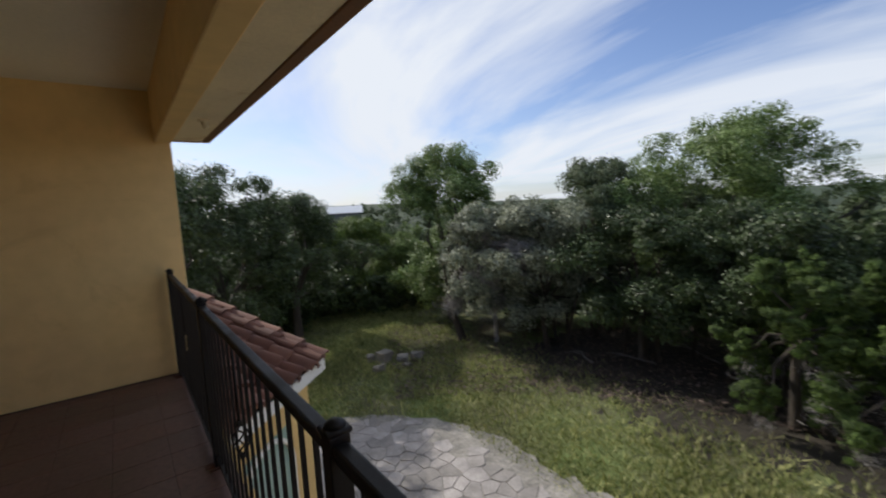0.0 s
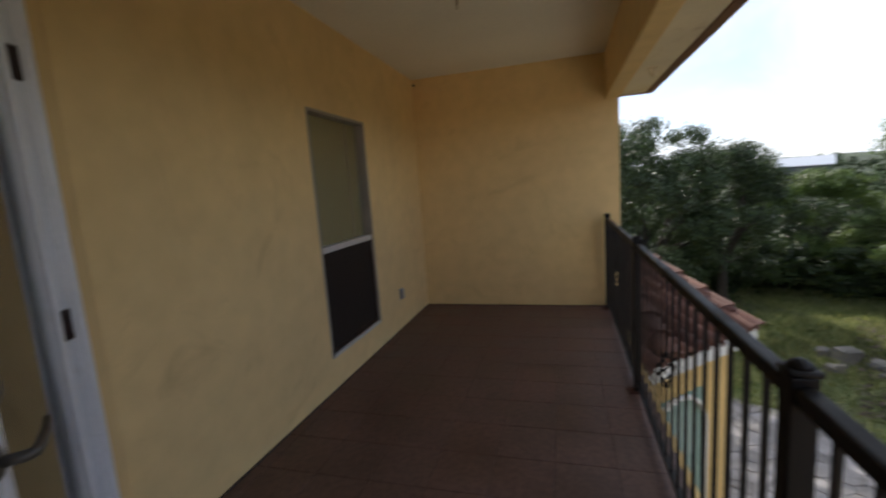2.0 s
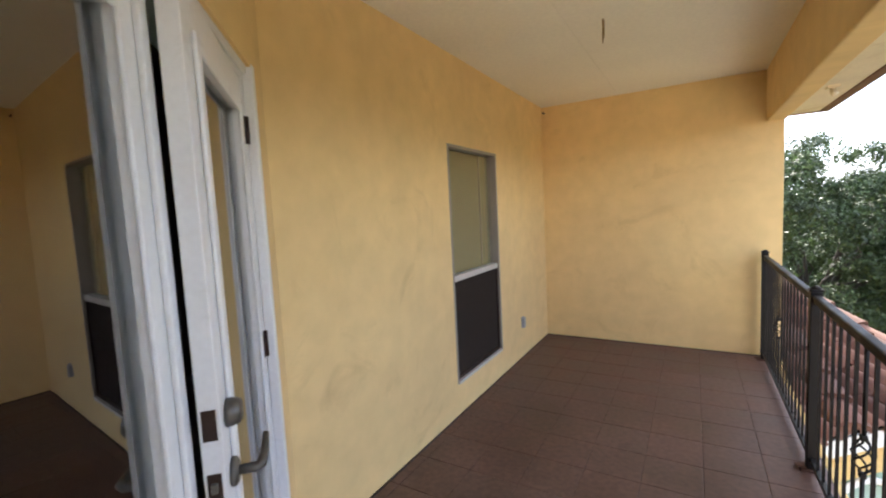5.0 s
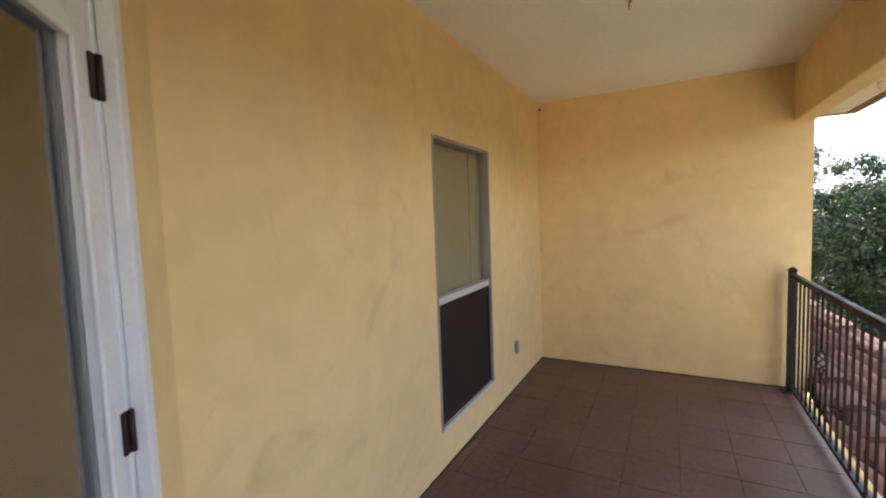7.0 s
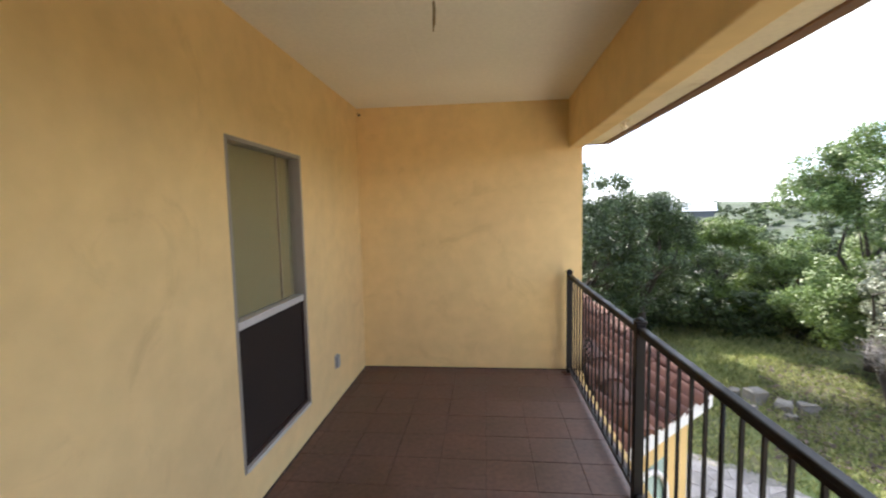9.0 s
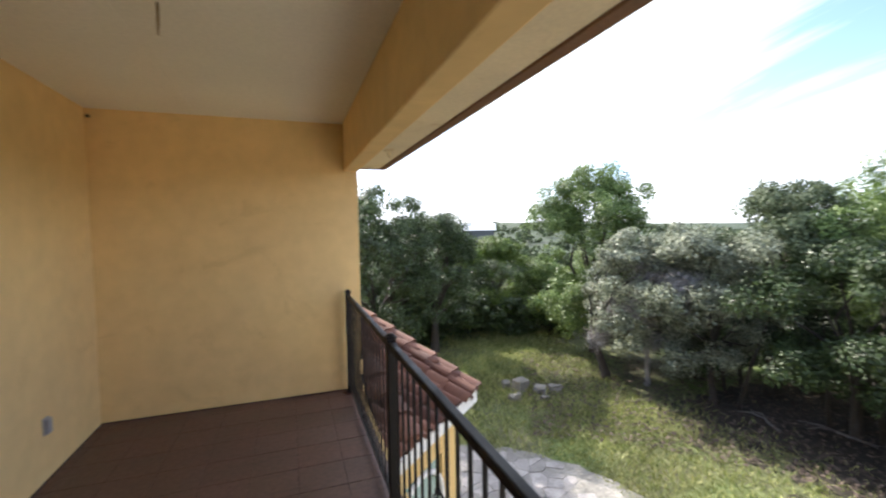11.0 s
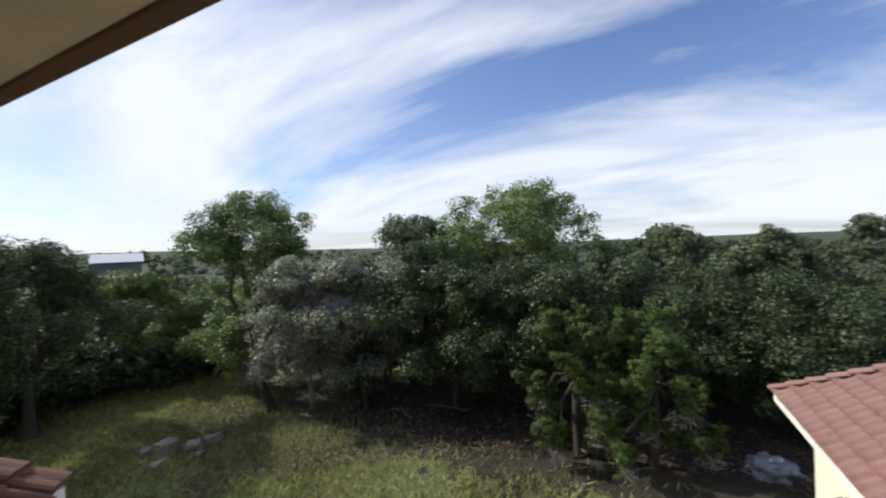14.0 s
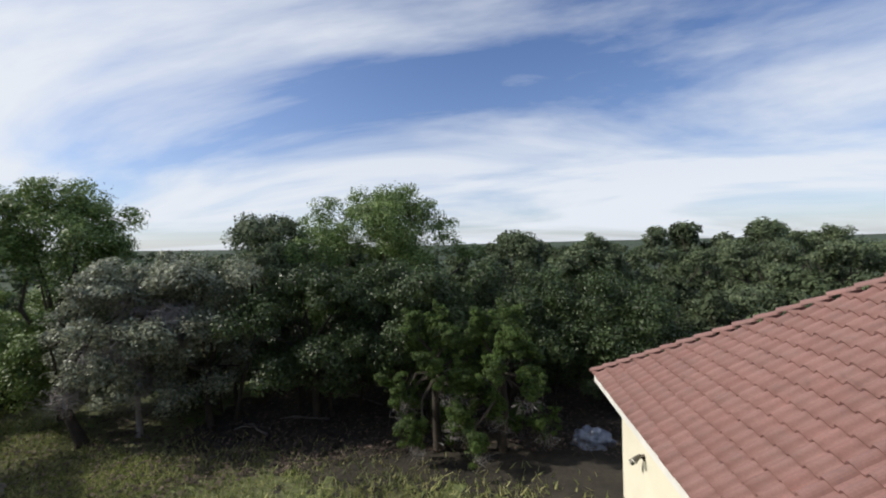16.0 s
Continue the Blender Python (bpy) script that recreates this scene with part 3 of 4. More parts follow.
# ---- clay tile roofs ----
def tile_mesh(name, w, l, h, material):
    """One S-shaped roof tile: a broad barrel and a shallow pan, with a front edge of its own. x across, y up the slope."""
    prof = []
    for i in range(9):
        u = i / 8
        prof.append((u * w * 0.68, h * math.sin(math.pi * u) ** 0.8))
    for i in range(1, 4):
        u = i / 3
        prof.append((w * (0.68 + 0.34 * u), -0.010 * math.sin(math.pi * u)))
    n = len(prof)
    v = []
    for y, lift in ((0, 0.036), (l, 0.0)):
        for x, z in prof:
            v.append((x, y, z + lift))
    for x, z in prof:
        v.append((x, 0.0, z + 0.036 - 0.034))
    f = []
    for i in range(n - 1):
        f.append((i, i + 1, n + i + 1, n + i))
        f.append((2 * n + i, 2 * n + i + 1, i + 1, i))
    me = bpy.data.meshes.new(name)
    me.from_pydata(v, [], f)
    for p in me.polygons:
        p.use_smooth = p.index % 2 == 0
    me.materials.append(material)
    return me


def clipped(me, m, planes):
    """The part of a mesh, placed by m, on the kept side of upright planes (point, direction to keep); None when nothing is left."""
    bm = bmesh.new()
    bm.from_mesh(me)
    inv = m.inverted()
    cut = False
    for p, n in planes:
        lp = inv @ Vector(p)
        ln = (m.to_3x3().transposed() @ Vector(n)).normalized()
        side = [(v.co - lp).dot(ln) for v in bm.verts]
        if not side or max(side) <= 0.005:
            bm.free()
            return None
        if min(side) < 0:
            bmesh.ops.bisect_plane(bm, geom=bm.verts[:] + bm.edges[:] + bm.faces[:], plane_co=lp, plane_no=ln, clear_inner=True)
            cut = True
    if not cut:
        bm.free()
        return me
    out = bpy.data.meshes.new(me.name)
    bm.to_mesh(out)
    bm.free()
    out.materials.append(me.materials[0])
    return out


def cap_mesh(name, l, material):
    """A tapered half-round tile for hips and rakes."""
    v, f = [], []
    for y, r, lift in ((0, 0.10, 0.030), (l * 1.12, 0.085, 0.0)):
        for i in range(8):
            a = math.pi * i / 7
            v.append((-math.cos(a) * r, y, math.sin(a) * r * 0.62 + lift))
    for i in range(8):
        a = math.pi * i / 7
        v.append((-math.cos(a) * 0.082, 0.0, math.sin(a) * 0.082 * 0.62 + 0.012))
    for i in range(7):
        f.append((i, i + 1, 8 + i + 1, 8 + i))
        f.append((16 + i, 16 + i + 1, i + 1, i))
    cm = bpy.data.meshes.new(name)
    cm.from_pydata(v, [], f)
    cm.materials.append(material)
    return cm


def roof_slope(roof, m, width, rows, w, l, slope, material, planes, seed, far=False, bulge=0.27, loose=1.0):
    """One slope of clay tiles over a dark deck; m puts x along the eave, y up the slope in plan and z up."""
    tilt = Matrix.Rotation(math.atan(slope), 4, "X")
    rnd = random.Random(seed)
    deck = bpy.data.meshes.new("deck")
    bm = bmesh.new()
    box(bm, 0.0, width, 0.01, rows * l, -0.06, -0.012)
    bm.to_mesh(deck)
    bm.free()
    deck.materials.append(FELT)
    got = clipped(deck, m @ tilt, planes)
    if got:
        o = new("deck", got)
        o.parent = roof
        o.matrix_basis = m @ tilt
    me = tile_mesh("roof_tile", w, l * 1.12, w * bulge, material)
    made, verts, faces = 0, [], []
    for c in range(int(width / w)):
        for r in range(rows):
            place = m @ tilt @ pose((width - (c + 1) * w) if far else c * w, r * l - 0.03 + rnd.uniform(-0.006, 0.006) * loose, rnd.uniform(-0.002, 0.004) * loose, 0, rnd.uniform(-0.7, 0.7) * loose, rnd.uniform(-0.6, 0.6) * loose)
            got = clipped(me, place, planes)
            if got is None:
                continue
            if made < 300:
                o = new("roof_tile", got)
                o.parent = roof
                o.matrix_basis = place
                made += 1
            else:
                base = len(verts)
                verts += [place @ v.co for v in got.vertices]
                faces += [[base + k for k in p.vertices] for p in got.polygons]
    if verts:
        rest = bpy.data.meshes.new("roof_tiling")
        rest.from_pydata(verts, [], faces)
        rest.materials.append(material)
        o = new("roof_tiling", rest)
        o.parent = roof
        tagged(o, kind="stuff")


def cap_row(roof, name, start, direction, rise, n, l, material, seed, fat=1.0):
    """Cap tiles in a rising row from start, along a direction in plan."""
    rnd = random.Random(seed)
    cm = cap_mesh(name, l, material)
    d = Vector((direction[0], direction[1], 0)).normalized()
    turn = math.degrees(math.atan2(-d.x, d.y))
    for k in range(n):
        o = new(name, cm)
        o.parent = roof
        p = Vector(start) + (d + Vector((0, 0, rise))).normalized() * (k * l - 0.04)
        o.matrix_basis = pose(p.x, p.y, p.z + rnd.uniform(0, 0.006), 0, 0, turn + rnd.uniform(-1.2, 1.2) * fat ** 3) @ Matrix.Rotation(math.atan(rise), 4, "X") @ Matrix.Diagonal((fat, 1, fat, 1))


# low wing with the sunlit hipped roof: its eave runs out from the house, the slope climbs away from it
WING = Vector((11.05, -1.13, -1.02))
right_wing = empty("house_wing", pose(WING.x, WING.y, GROUND, 0, 0, 183.6))
tagged(right_wing, "cream stucco house wing with a red clay tile hip roof", "house")
H_EAVE = WING.z - GROUND
PITCH, LEN = 0.70, 8.2
wing_roof = empty("roof")
wing_roof.parent = right_wing
up = pose(0, 0, H_EAVE)
roof_slope(wing_roof, up, LEN, 20, 0.205, 0.25, PITCH, ROOF_TILE, [((0, 0, 0), (1, -1, 0))], 5)
cap_row(wing_roof, "hip_tile", (0.0, 0.0, H_EAVE + 0.045), (1, 1), PITCH / math.sqrt(2), 20, 0.315, ROOF_TILE, 6)
# hidden slope behind the hip, as one plain sheet
bm = bmesh.new()
hv = [bm.verts.new(c) for c in ((0, 0, H_EAVE - 0.02), (4.1, 4.1, H_EAVE + 4.1 * PITCH - 0.02), (0, 8.2, H_EAVE - 0.02), (LEN, 4.1, H_EAVE + 4.1 * PITCH - 0.02), (LEN, 8.2, H_EAVE - 0.02))]
bm.faces.new((hv[0], hv[1], hv[2]))
bm.faces.new((hv[1], hv[3], hv[4], hv[2]))
part("back_slope", bm, ROOF_TILE, wing_roof)
boxpart("fascia", (0.0, LEN, -0.012, 0.012, H_EAVE - 0.15, H_EAVE - 0.006), WHITE_TRIM, wing_roof, 0.003, "white painted fascia")
boxpart("fascia", (-0.012, 0.012, 0.013, 8.2, H_EAVE - 0.15, H_EAVE - 0.006), WHITE_TRIM, wing_roof, 0.003, "white painted fascia")
boxpart("soffit", (0.013, LEN, 0.013, 0.40, H_EAVE - 0.15, H_EAVE - 0.13), WHITE_TRIM, wing_roof)
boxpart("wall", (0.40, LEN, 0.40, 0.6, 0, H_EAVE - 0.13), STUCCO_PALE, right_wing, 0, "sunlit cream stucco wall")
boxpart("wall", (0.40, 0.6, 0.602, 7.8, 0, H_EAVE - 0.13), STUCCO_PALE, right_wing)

# small bay at the far end, set aslant, with shade in its tile colour
BAY = Vector((3.70, 5.27, -0.33))
BAY_TURN = 43.5
left_bay = empty("house_bay", pose(BAY.x, BAY.y, GROUND, 0, 0, BAY_TURN))
tagged(left_bay, "yellow stucco bay with an old shade-darkened clay tile roof and arched window", "house")
bay_roof = empty("roof")
bay_roof.parent = left_bay
HB = BAY.z - GROUND
inv_bay = left_bay.matrix_basis.inverted()
keep_p, keep_n = inv_bay @ Vector((2.30, 5.0, GROUND)), inv_bay.to_3x3() @ Vector((1, 0, 0))
BW = 2.9
roof_slope(bay_roof, pose(-BW, 0, HB), BW + 0.01, 10, 0.225, 0.29, 0.47, ROOF_TILE_SHADED, [(keep_p, keep_n)], 9, True, 0.40, 4.0)
cap_row(bay_roof, "rake_tile", (-0.02, 0.0, HB + 0.03), (0, 1), 0.47, 6, 0.345, ROOF_TILE_SHADED, 10)
cap_row(bay_roof, "hip_tile", (-1.53, -0.01, HB + 0.055), (0.59, 0.94), 0.40, 4, 0.30, ROOF_TILE_SHADED, 12, 1.35)
cap_row(bay_roof, "rake_tile", (-0.16, 0.0, HB + 0.035), (0, 1), 0.47, 6, 0.345, ROOF_TILE_SHADED, 11)
boxpart("fascia", (-2.0, 0.02, -0.012, 0.012, HB - 0.15, HB - 0.005), WHITE_TRIM, bay_roof, 0.003, "white painted fascia")
boxpart("barge_board", (0.0, 0.025, 0.013, 1.9, -0.13, -0.012), WHITE_TRIM, bay_roof, 0.003, "white painted barge board", pose(0, 0, HB) @ Matrix.Rotation(math.atan(0.47), 4, "X"))
h = HB - 0.12
bm = bmesh.new()
box(bm, -1.95, -1.62, 0.16, 0.36, 0, h)
box(bm, -0.62, -0.16, 0.16, 0.36, 0, h)
box(bm, -1.62, -0.62, 0.16, 0.36, 0, 0.8)
box(bm, -1.62, -0.62, 0.16, 0.36, 2.45, h)
box(bm, -0.36, -0.16, 0.36, 1.7, 0, h)
part("wall", bm, STUCCO_OUT, left_bay)
arch = empty("arched_window", pose(-1.12, 0.16, 0.8))
arch.parent = left_bay
bm = bmesh.new()
pts = [(-0.47, -0.01, 0.0), (-0.47, -0.01, 1.22)] + [(-0.47 * math.cos(math.pi * i / 10), -0.01, 1.22 + 0.40 * math.sin(math.pi * i / 10)) for i in range(1, 10)] + [(0.47, -0.01, 1.22), (0.47, -0.01, 0.0)]
tube(bm, pts, [0.03] * len(pts), 6)
part("window_frame", bm, WHITE_TRIM, arch)
boxpart("pane", (-0.47, 0.47, 0.02, 0.03, 0.0, 1.65), PANE_GREEN, arch, 0, "green tinted glass")
# unseen block behind the end wall, added to keep sun off the bay roof
structure(boxpart("wall_beyond", (-3.0, 2.1, W_END + 0.222, 7.6, GROUND, 2.38), STUCCO_OUT), "unseen yellow stucco block added to shade the bay", "wall")
structure(boxpart("roof_beyond", (-3.4, 2.35, 5.80, 8.0, 2.57, 3.0), ROOF_TILE), "unseen clay-tiled roof block added to shade the bay", "roof")


# twin floodlight on the sunlit wall of the wing
def floodlight():
    e = empty("floodlight", right_wing.matrix_basis @ pose(1.62, 0.40, H_EAVE - 0.93, 0, 0, 180))
    tagged(e, "small twin-headed outdoor floodlight on the cream wall", "floodlight")
    bm = bmesh.new()
    tube(bm, [(0, 0.001, 0.03), (0, 0.022, 0.03), (0, 0.034, 0.03)], [0.055, 0.055, 0.04], 16)
    part("base_plate", bm, BRONZE, e)
    for sx, sz in ((-1, 0.05), (1, -0.06)):
        bm = bmesh.new()
        tube(bm, [(0, 0.03, 0.03), (0.03 * sx, 0.07, 0.03 + sz * 0.5), (0.05 * sx, 0.10, 0.03 + sz)], [0.010, 0.010, 0.012], 8)
        part("arm", bm, BRONZE, e)
        bm = bmesh.new()
        c = Vector((0.05 * sx, 0.10, 0.03 + sz))
        d = Vector((0.25 * sx, 0.75, -0.55)).normalized()
        tube(bm, [c - d * 0.03, c, c + d * 0.05, c + d * 0.12, c + d * 0.125], [0.018, 0.026, 0.040, 0.052, 0.050], 14)
        head = part("lamp_head", bm, PEWTER, e)
        bm = bmesh.new()
        tube(bm, [c + d * 0.126, c + d * 0.132, c + d * 0.138], [0.047, 0.042, 0.018], 14)
        part("lens", bm, WHITE_TRIM, head, "pale frosted lens")


floodlight()
# ---- ground ----
rng = np.random.default_rng(7)


def hash_noise(x, y, s, seed):
    out = np.zeros(len(x))
    for i in range(len(x)):
        out[i] = noise.noise(Vector((x[i] / s + seed, y[i] / s - seed, seed)))
    return out


def ground_height(x, y):
    """Level by the house, falling into a wooded valley and rising to far hills."""
    d = np.hypot(x, y)
    z = np.full(len(x), GROUND) - 9.0 * np.clip((d - 30) / 90, 0, 1) ** 1.3
    ang = np.arctan2(y, x)
    hills = 9 + 15 * np.exp(-((ang - 1.25) / 0.5) ** 2) + 2 * np.sin(ang * 7.0 + 2)
    z = z - 4 * np.clip((d - 60) / 100, 0, 1) + hills * np.clip((d - 150) / 330, 0, 1) ** 1.2 + 5 * np.clip((d - 500) / 1500, 0, 1)
    return z


def make_ground():
    rings = [0.5 * 1.05 ** i for i in range(187)]
    seg = 240
    xs, ys = [3.0], [4.0]
    for r in rings:
        for k in range(seg):
            a = 2 * math.pi * k / seg
            xs.append(3 + r * math.cos(a))
            ys.append(4 + r * math.sin(a))
    xs, ys = np.array(xs), np.array(ys)
    z = ground_height(xs, ys) + 0.10 * hash_noise(xs, ys, 3.0, 1.3) * (np.hypot(xs, ys) < 60) + 2.5 * hash_noise(xs, ys, 60, 4.1) * (np.hypot(xs, ys) > 120)
    v = np.stack([xs, ys, z], 1)
    faces = []
    for i in range(len(rings) - 1):
        for k in range(seg):
            a, b = 1 + i * seg + k, 1 + i * seg + (k + 1) % seg
            faces.append((a, b, b + seg, a + seg))
    ob = raw("ground", v, faces, SOIL, smooth=True)
    structure(ob, "dry ground with grass, soil and leaf litter, wooded far off", "ground")
    ob.data.materials.append(HILL)
    mi = np.zeros(len(faces), dtype=np.int32)
    ob.data.materials.append(SHADED_SOIL)
    fa = np.array(faces)
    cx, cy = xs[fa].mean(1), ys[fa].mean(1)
    # outline of the shade-dark soil painted under and before the trees
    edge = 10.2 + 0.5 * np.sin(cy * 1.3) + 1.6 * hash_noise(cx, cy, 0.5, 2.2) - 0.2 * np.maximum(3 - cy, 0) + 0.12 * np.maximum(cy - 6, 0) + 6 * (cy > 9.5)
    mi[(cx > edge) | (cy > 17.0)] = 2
    mi[np.hypot(cx, cy) > 32] = 1
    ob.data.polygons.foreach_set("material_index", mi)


make_ground()


# ---- leaves, trees ----
def leaf_cloud(centres, radii, counts, length, width, up=0.0, squash=0.8, shell=0.55, droop=0.0, tufts=0, loose=0.75):
    """Leaves as small lozenges strewn through clumps, denser near each clump's skin and facing outwards; tufts splits a clump into bunches."""
    vs = []
    flat = np.array([1, 1, squash])
    for c, r, n in zip(centres, radii, counts):
        d = rng.normal(size=(n, 3))
        d /= np.linalg.norm(d, axis=1)[:, None]
        q = rng.random(n) ** shell
        lump = 1 + 0.28 * np.sin(d[:, 0] * 5 + c[0] * 3) * np.sin(d[:, 1] * 5 + c[1] * 2) + 0.18 * np.sin(d[:, 2] * 9 + c[2])
        p = np.asarray(c) + d * (r * q * lump * (0.8 if tufts else 1.0))[:, None] * flat
        face = d.copy()
        if tufts:
            t = rng.normal(size=(tufts, 3)) + np.array([0, 0, 0.35])
            t /= np.linalg.norm(t, axis=1)[:, None]
            rad = r * rng.uniform(0.32, 0.56, tufts)
            mid = np.asarray(c) + t * r * rng.uniform(0.45, 0.88, tufts)[:, None] * flat
            k = rng.integers(0, tufts, n)
            in_tuft = rng.random(n) < 0.92
            pt = mid[k] + d * (rad[k] * q)[:, None] * np.array([1, 1, 0.75])
            p = np.where(in_tuft[:, None], pt, p)
            face = np.where(in_tuft[:, None], d * 0.8 + t[k] * 0.5, d)
        nrm = face + np.array([0, 0, 0.35]) + rng.normal(size=(n, 3)) * loose
        nrm /= np.linalg.norm(nrm, axis=1)[:, None]
        ax = rng.normal(size=(n, 3)) + d * 0.5 + np.array([0, 0, up - droop])
        ax -= nrm * (ax * nrm).sum(1)[:, None]
        ax /= np.linalg.norm(ax, axis=1)[:, None] + 1e-9
        sd = np.cross(nrm, ax)
        s = rng.uniform(0.6, 1.3, n)[:, None]
        a = ax * length * s / 2
        b = sd * width * s / 2
        vs.append(np.stack([p - a, p + b, p + a, p - b], 1).reshape(-1, 3))
    v = np.concatenate(vs)
    return v, np.arange(len(v)).reshape(-1, 4)


def crown_clumps(h0, h1, rx, ry, n, rmin, rmax, seed, flat=0.0):
    """Clump centres over an uneven crown that spans h0 to h1."""
    r = np.random.default_rng(seed)
    out, rad = [], []
    for i in range(n):
        a = r.uniform(0, 2 * math.pi)
        u = r.uniform(-0.9, 1)
        k = math.sqrt(max(0.0, 1 - u * u)) * r.uniform(0.5, 1.0)
        lob = 1 + 0.22 * math.sin(a * 3 + seed) + 0.12 * math.sin(a * 5 + seed * 2)
        z = (h0 + h1) / 2 + u * (h1 - h0) / 2 * (1 - 0.15 * r.random())
        out.append((rx * k * lob * math.cos(a), ry * k * lob * math.sin(a), z))
        rad.append(r.uniform(rmin, rmax))
    return out, rad


def limbs(bm, base, targets, r0, seed, bend=0.3, trunk_h=1.6, lean=(0, 0)):
    r = random.Random(seed)
    top = Vector((base[0] + lean[0], base[1] + lean[1], base[2] + trunk_h))
    mid = Vector(base).lerp(top, 0.5) + Vector((r.uniform(-0.12, 0.12), r.uniform(-0.12, 0.12), 0))
    tube(bm, [Vector(base) - Vector((0, 0, 0.25)), Vector(base) + Vector((0, 0, 0.12)), mid, top], [r0 * 1.7, r0 * 1.15, r0 * 0.9, r0 * 0.72], 9)
    for t in targets:
        t = Vector(t)
        s = top.lerp(mid, r.uniform(0, 0.4))
        m1 = s.lerp(t, 0.4) + Vector((r.uniform(-bend, bend), r.uniform(-bend, bend), r.uniform(0, bend)))
        m2 = s.lerp(t, 0.75) + Vector((r.uniform(-bend, bend), r.uniform(-bend, bend), r.uniform(-bend, bend) * 0.5))
        k = r.uniform(0.3, 0.55) * r0
        tube(bm, [s, m1, m2, t], [k, k * 0.7, k * 0.4, k * 0.12], 6)


def oak(name, label, x, y, h0, h1, rx, ry, n, leaves, material, seed, leaf=(0.094, 0.048), rad=(0.55, 1.05), trunk=0.17, lean=(0, 0), trunk_h=1.7, squash=0.8, bark=None, extra=(), shell=0.36, crown=(0, 0)):
    """A tree at (x, y); heights are above the balcony floor."""
    z0 = GROUND
    e = empty(name, pose(x, y, z0))
    tagged(e, label, "tree")
    cs, rs = crown_clumps(h0 - z0, h1 - z0, rx, ry, n, *rad, seed)
    for c, r in extra:
        cs.append((c[0], c[1], c[2] - z0))
        rs.append(r)
    cs = [(c[0] + lean[0] + crown[0], c[1] + lean[1] + crown[1], c[2]) for c in cs]
    tot = sum(r ** 2 for r in rs)
    counts = [max(20, int(leaves * (2.0 if leaf[0] < 0.12 else 1.3) * r ** 2 / tot)) for r in rs]
    v, f = leaf_cloud(cs, rs, counts, leaf[0], leaf[1], squash=squash, shell=shell, tufts=9 if leaf[0] < 0.2 else 6)
    raw("crown", v, f, material, e)
    bm = bmesh.new()
    pick = random.Random(seed).sample(cs, min(len(cs), 16))
    limbs(bm, (0, 0, 0), pick, trunk, seed, 0.35, trunk_h, lean)
    part("trunk", bm, bark or BARK, e)
    return e


TREES = []
# tall light oak behind the clearing
TREES.append(oak("oak_tree", "tall live oak with clumpy sunlit crown behind the clearing", 12.6, 14.0, -2.7, 3.2, 2.2, 2.2, 52, 48000, LEAF_OAK, 11, rad=(0.55, 0.95),
                 extra=(((0.6, -0.5, 3.3), 0.9), ((0.0, 0.2, 3.5), 0.9), ((-0.2, 0.9, 3.1), 0.9), ((0.9, -1.0, 2.8), 0.9), ((0.7, -0.9, 2.1), 0.9), ((-0.5, 0.6, 3.1), 0.8), ((0.4, -0.3, 2.7), 0.8), ((-1.2, 1.0, 2.6), 0.8), ((-1.6, 1.2, 2.0), 0.9), ((-1.0, 0.9, 2.3), 0.6))))
# broad oak with open crown
TREES.append(oak("oak_tree", "broad live oak with an open ragged crown", 17.2, 5.6, -1.6, 3.4, 3.2, 3.4, 38, 44000, LEAF_OAK, 23, rad=(0.6, 1.15), trunk=0.2,
                 extra=(((0.6, -0.8, 3.5), 0.9), ((0.3, 0.6, 3.3), 0.85), ((0.2, 1.6, 3.0), 0.9), ((0.0, 2.5, 2.4), 0.85), ((0.5, -1.7, 2.9), 0.8), ((0.2, -0.2, 2.6), 0.9), ((0.8, -2.4, 2.2), 0.8), ((1.0, -2.9, 1.6), 0.6))))
TREES.append(oak("oak_tree", "grey-green oak with thin silvery leaves", 14.6, 8.8, -1.8, 2.4, 2.0, 2.0, 24, 26000, LEAF_SAGE, 31, rad=(0.55, 0.95), extra=(((0.9, -0.3, 2.6), 0.6), ((0.4, 0.4, 2.2), 0.7))))
# silvery half-dead tree at the edge of the clearing
TREES.append(oak("half_dead_tree", "leaning half-dead oak with silvery leaves at the clearing", 11.2, 11.7, -2.4, 1.2, 1.9, 1.6, 28, 19000, LEAF_SILVER, 41, rad=(0.4, 0.75), trunk=0.13, lean=(-0.3, 0.35), trunk_h=1.5, crown=(0.85, -1.4)))
TREES.append(oak("silver_shrub", "silvery leaved small oak in front of the wood", 12.6, 9.0, -2.7, 1.5, 1.7, 1.5, 26, 19000, LEAF_SILVER, 43, rad=(0.45, 0.8), trunk=0.09))
# low crowns that roof over the wood's edge, shade put into their leaves
TREES.append(oak("oak_tree", "low spreading shade-darkened oak at the wood's edge", 13.6, 6.3, -2.2, 1.0, 2.4, 2.2, 26, 24000, LEAF_SHADED, 44, rad=(0.5, 0.95), trunk=0.11))
TREES.append(oak("oak_tree", "low spreading shade-darkened oak at the wood's edge", 14.2, 4.0, -2.2, 0.9, 2.3, 2.0, 26, 22000, LEAF_SHADED, 45, rad=(0.5, 0.95), trunk=0.11))
TREES.append(oak("oak_tree", "shade-darkened oak deep in the wood", 16.0, 0.6, -2.4, 1.0, 2.2, 2.2, 26, 22000, LEAF_SHADED, 46, rad=(0.6, 1.0), trunk=0.12))
TREES.append(oak("oak_tree", "shade-darkened oak deep in the wood", 15.6, -2.2, -2.6, 0.5, 2.0, 2.2, 24, 20000, LEAF_SHADED, 47, rad=(0.6, 1.0), trunk=0.12))
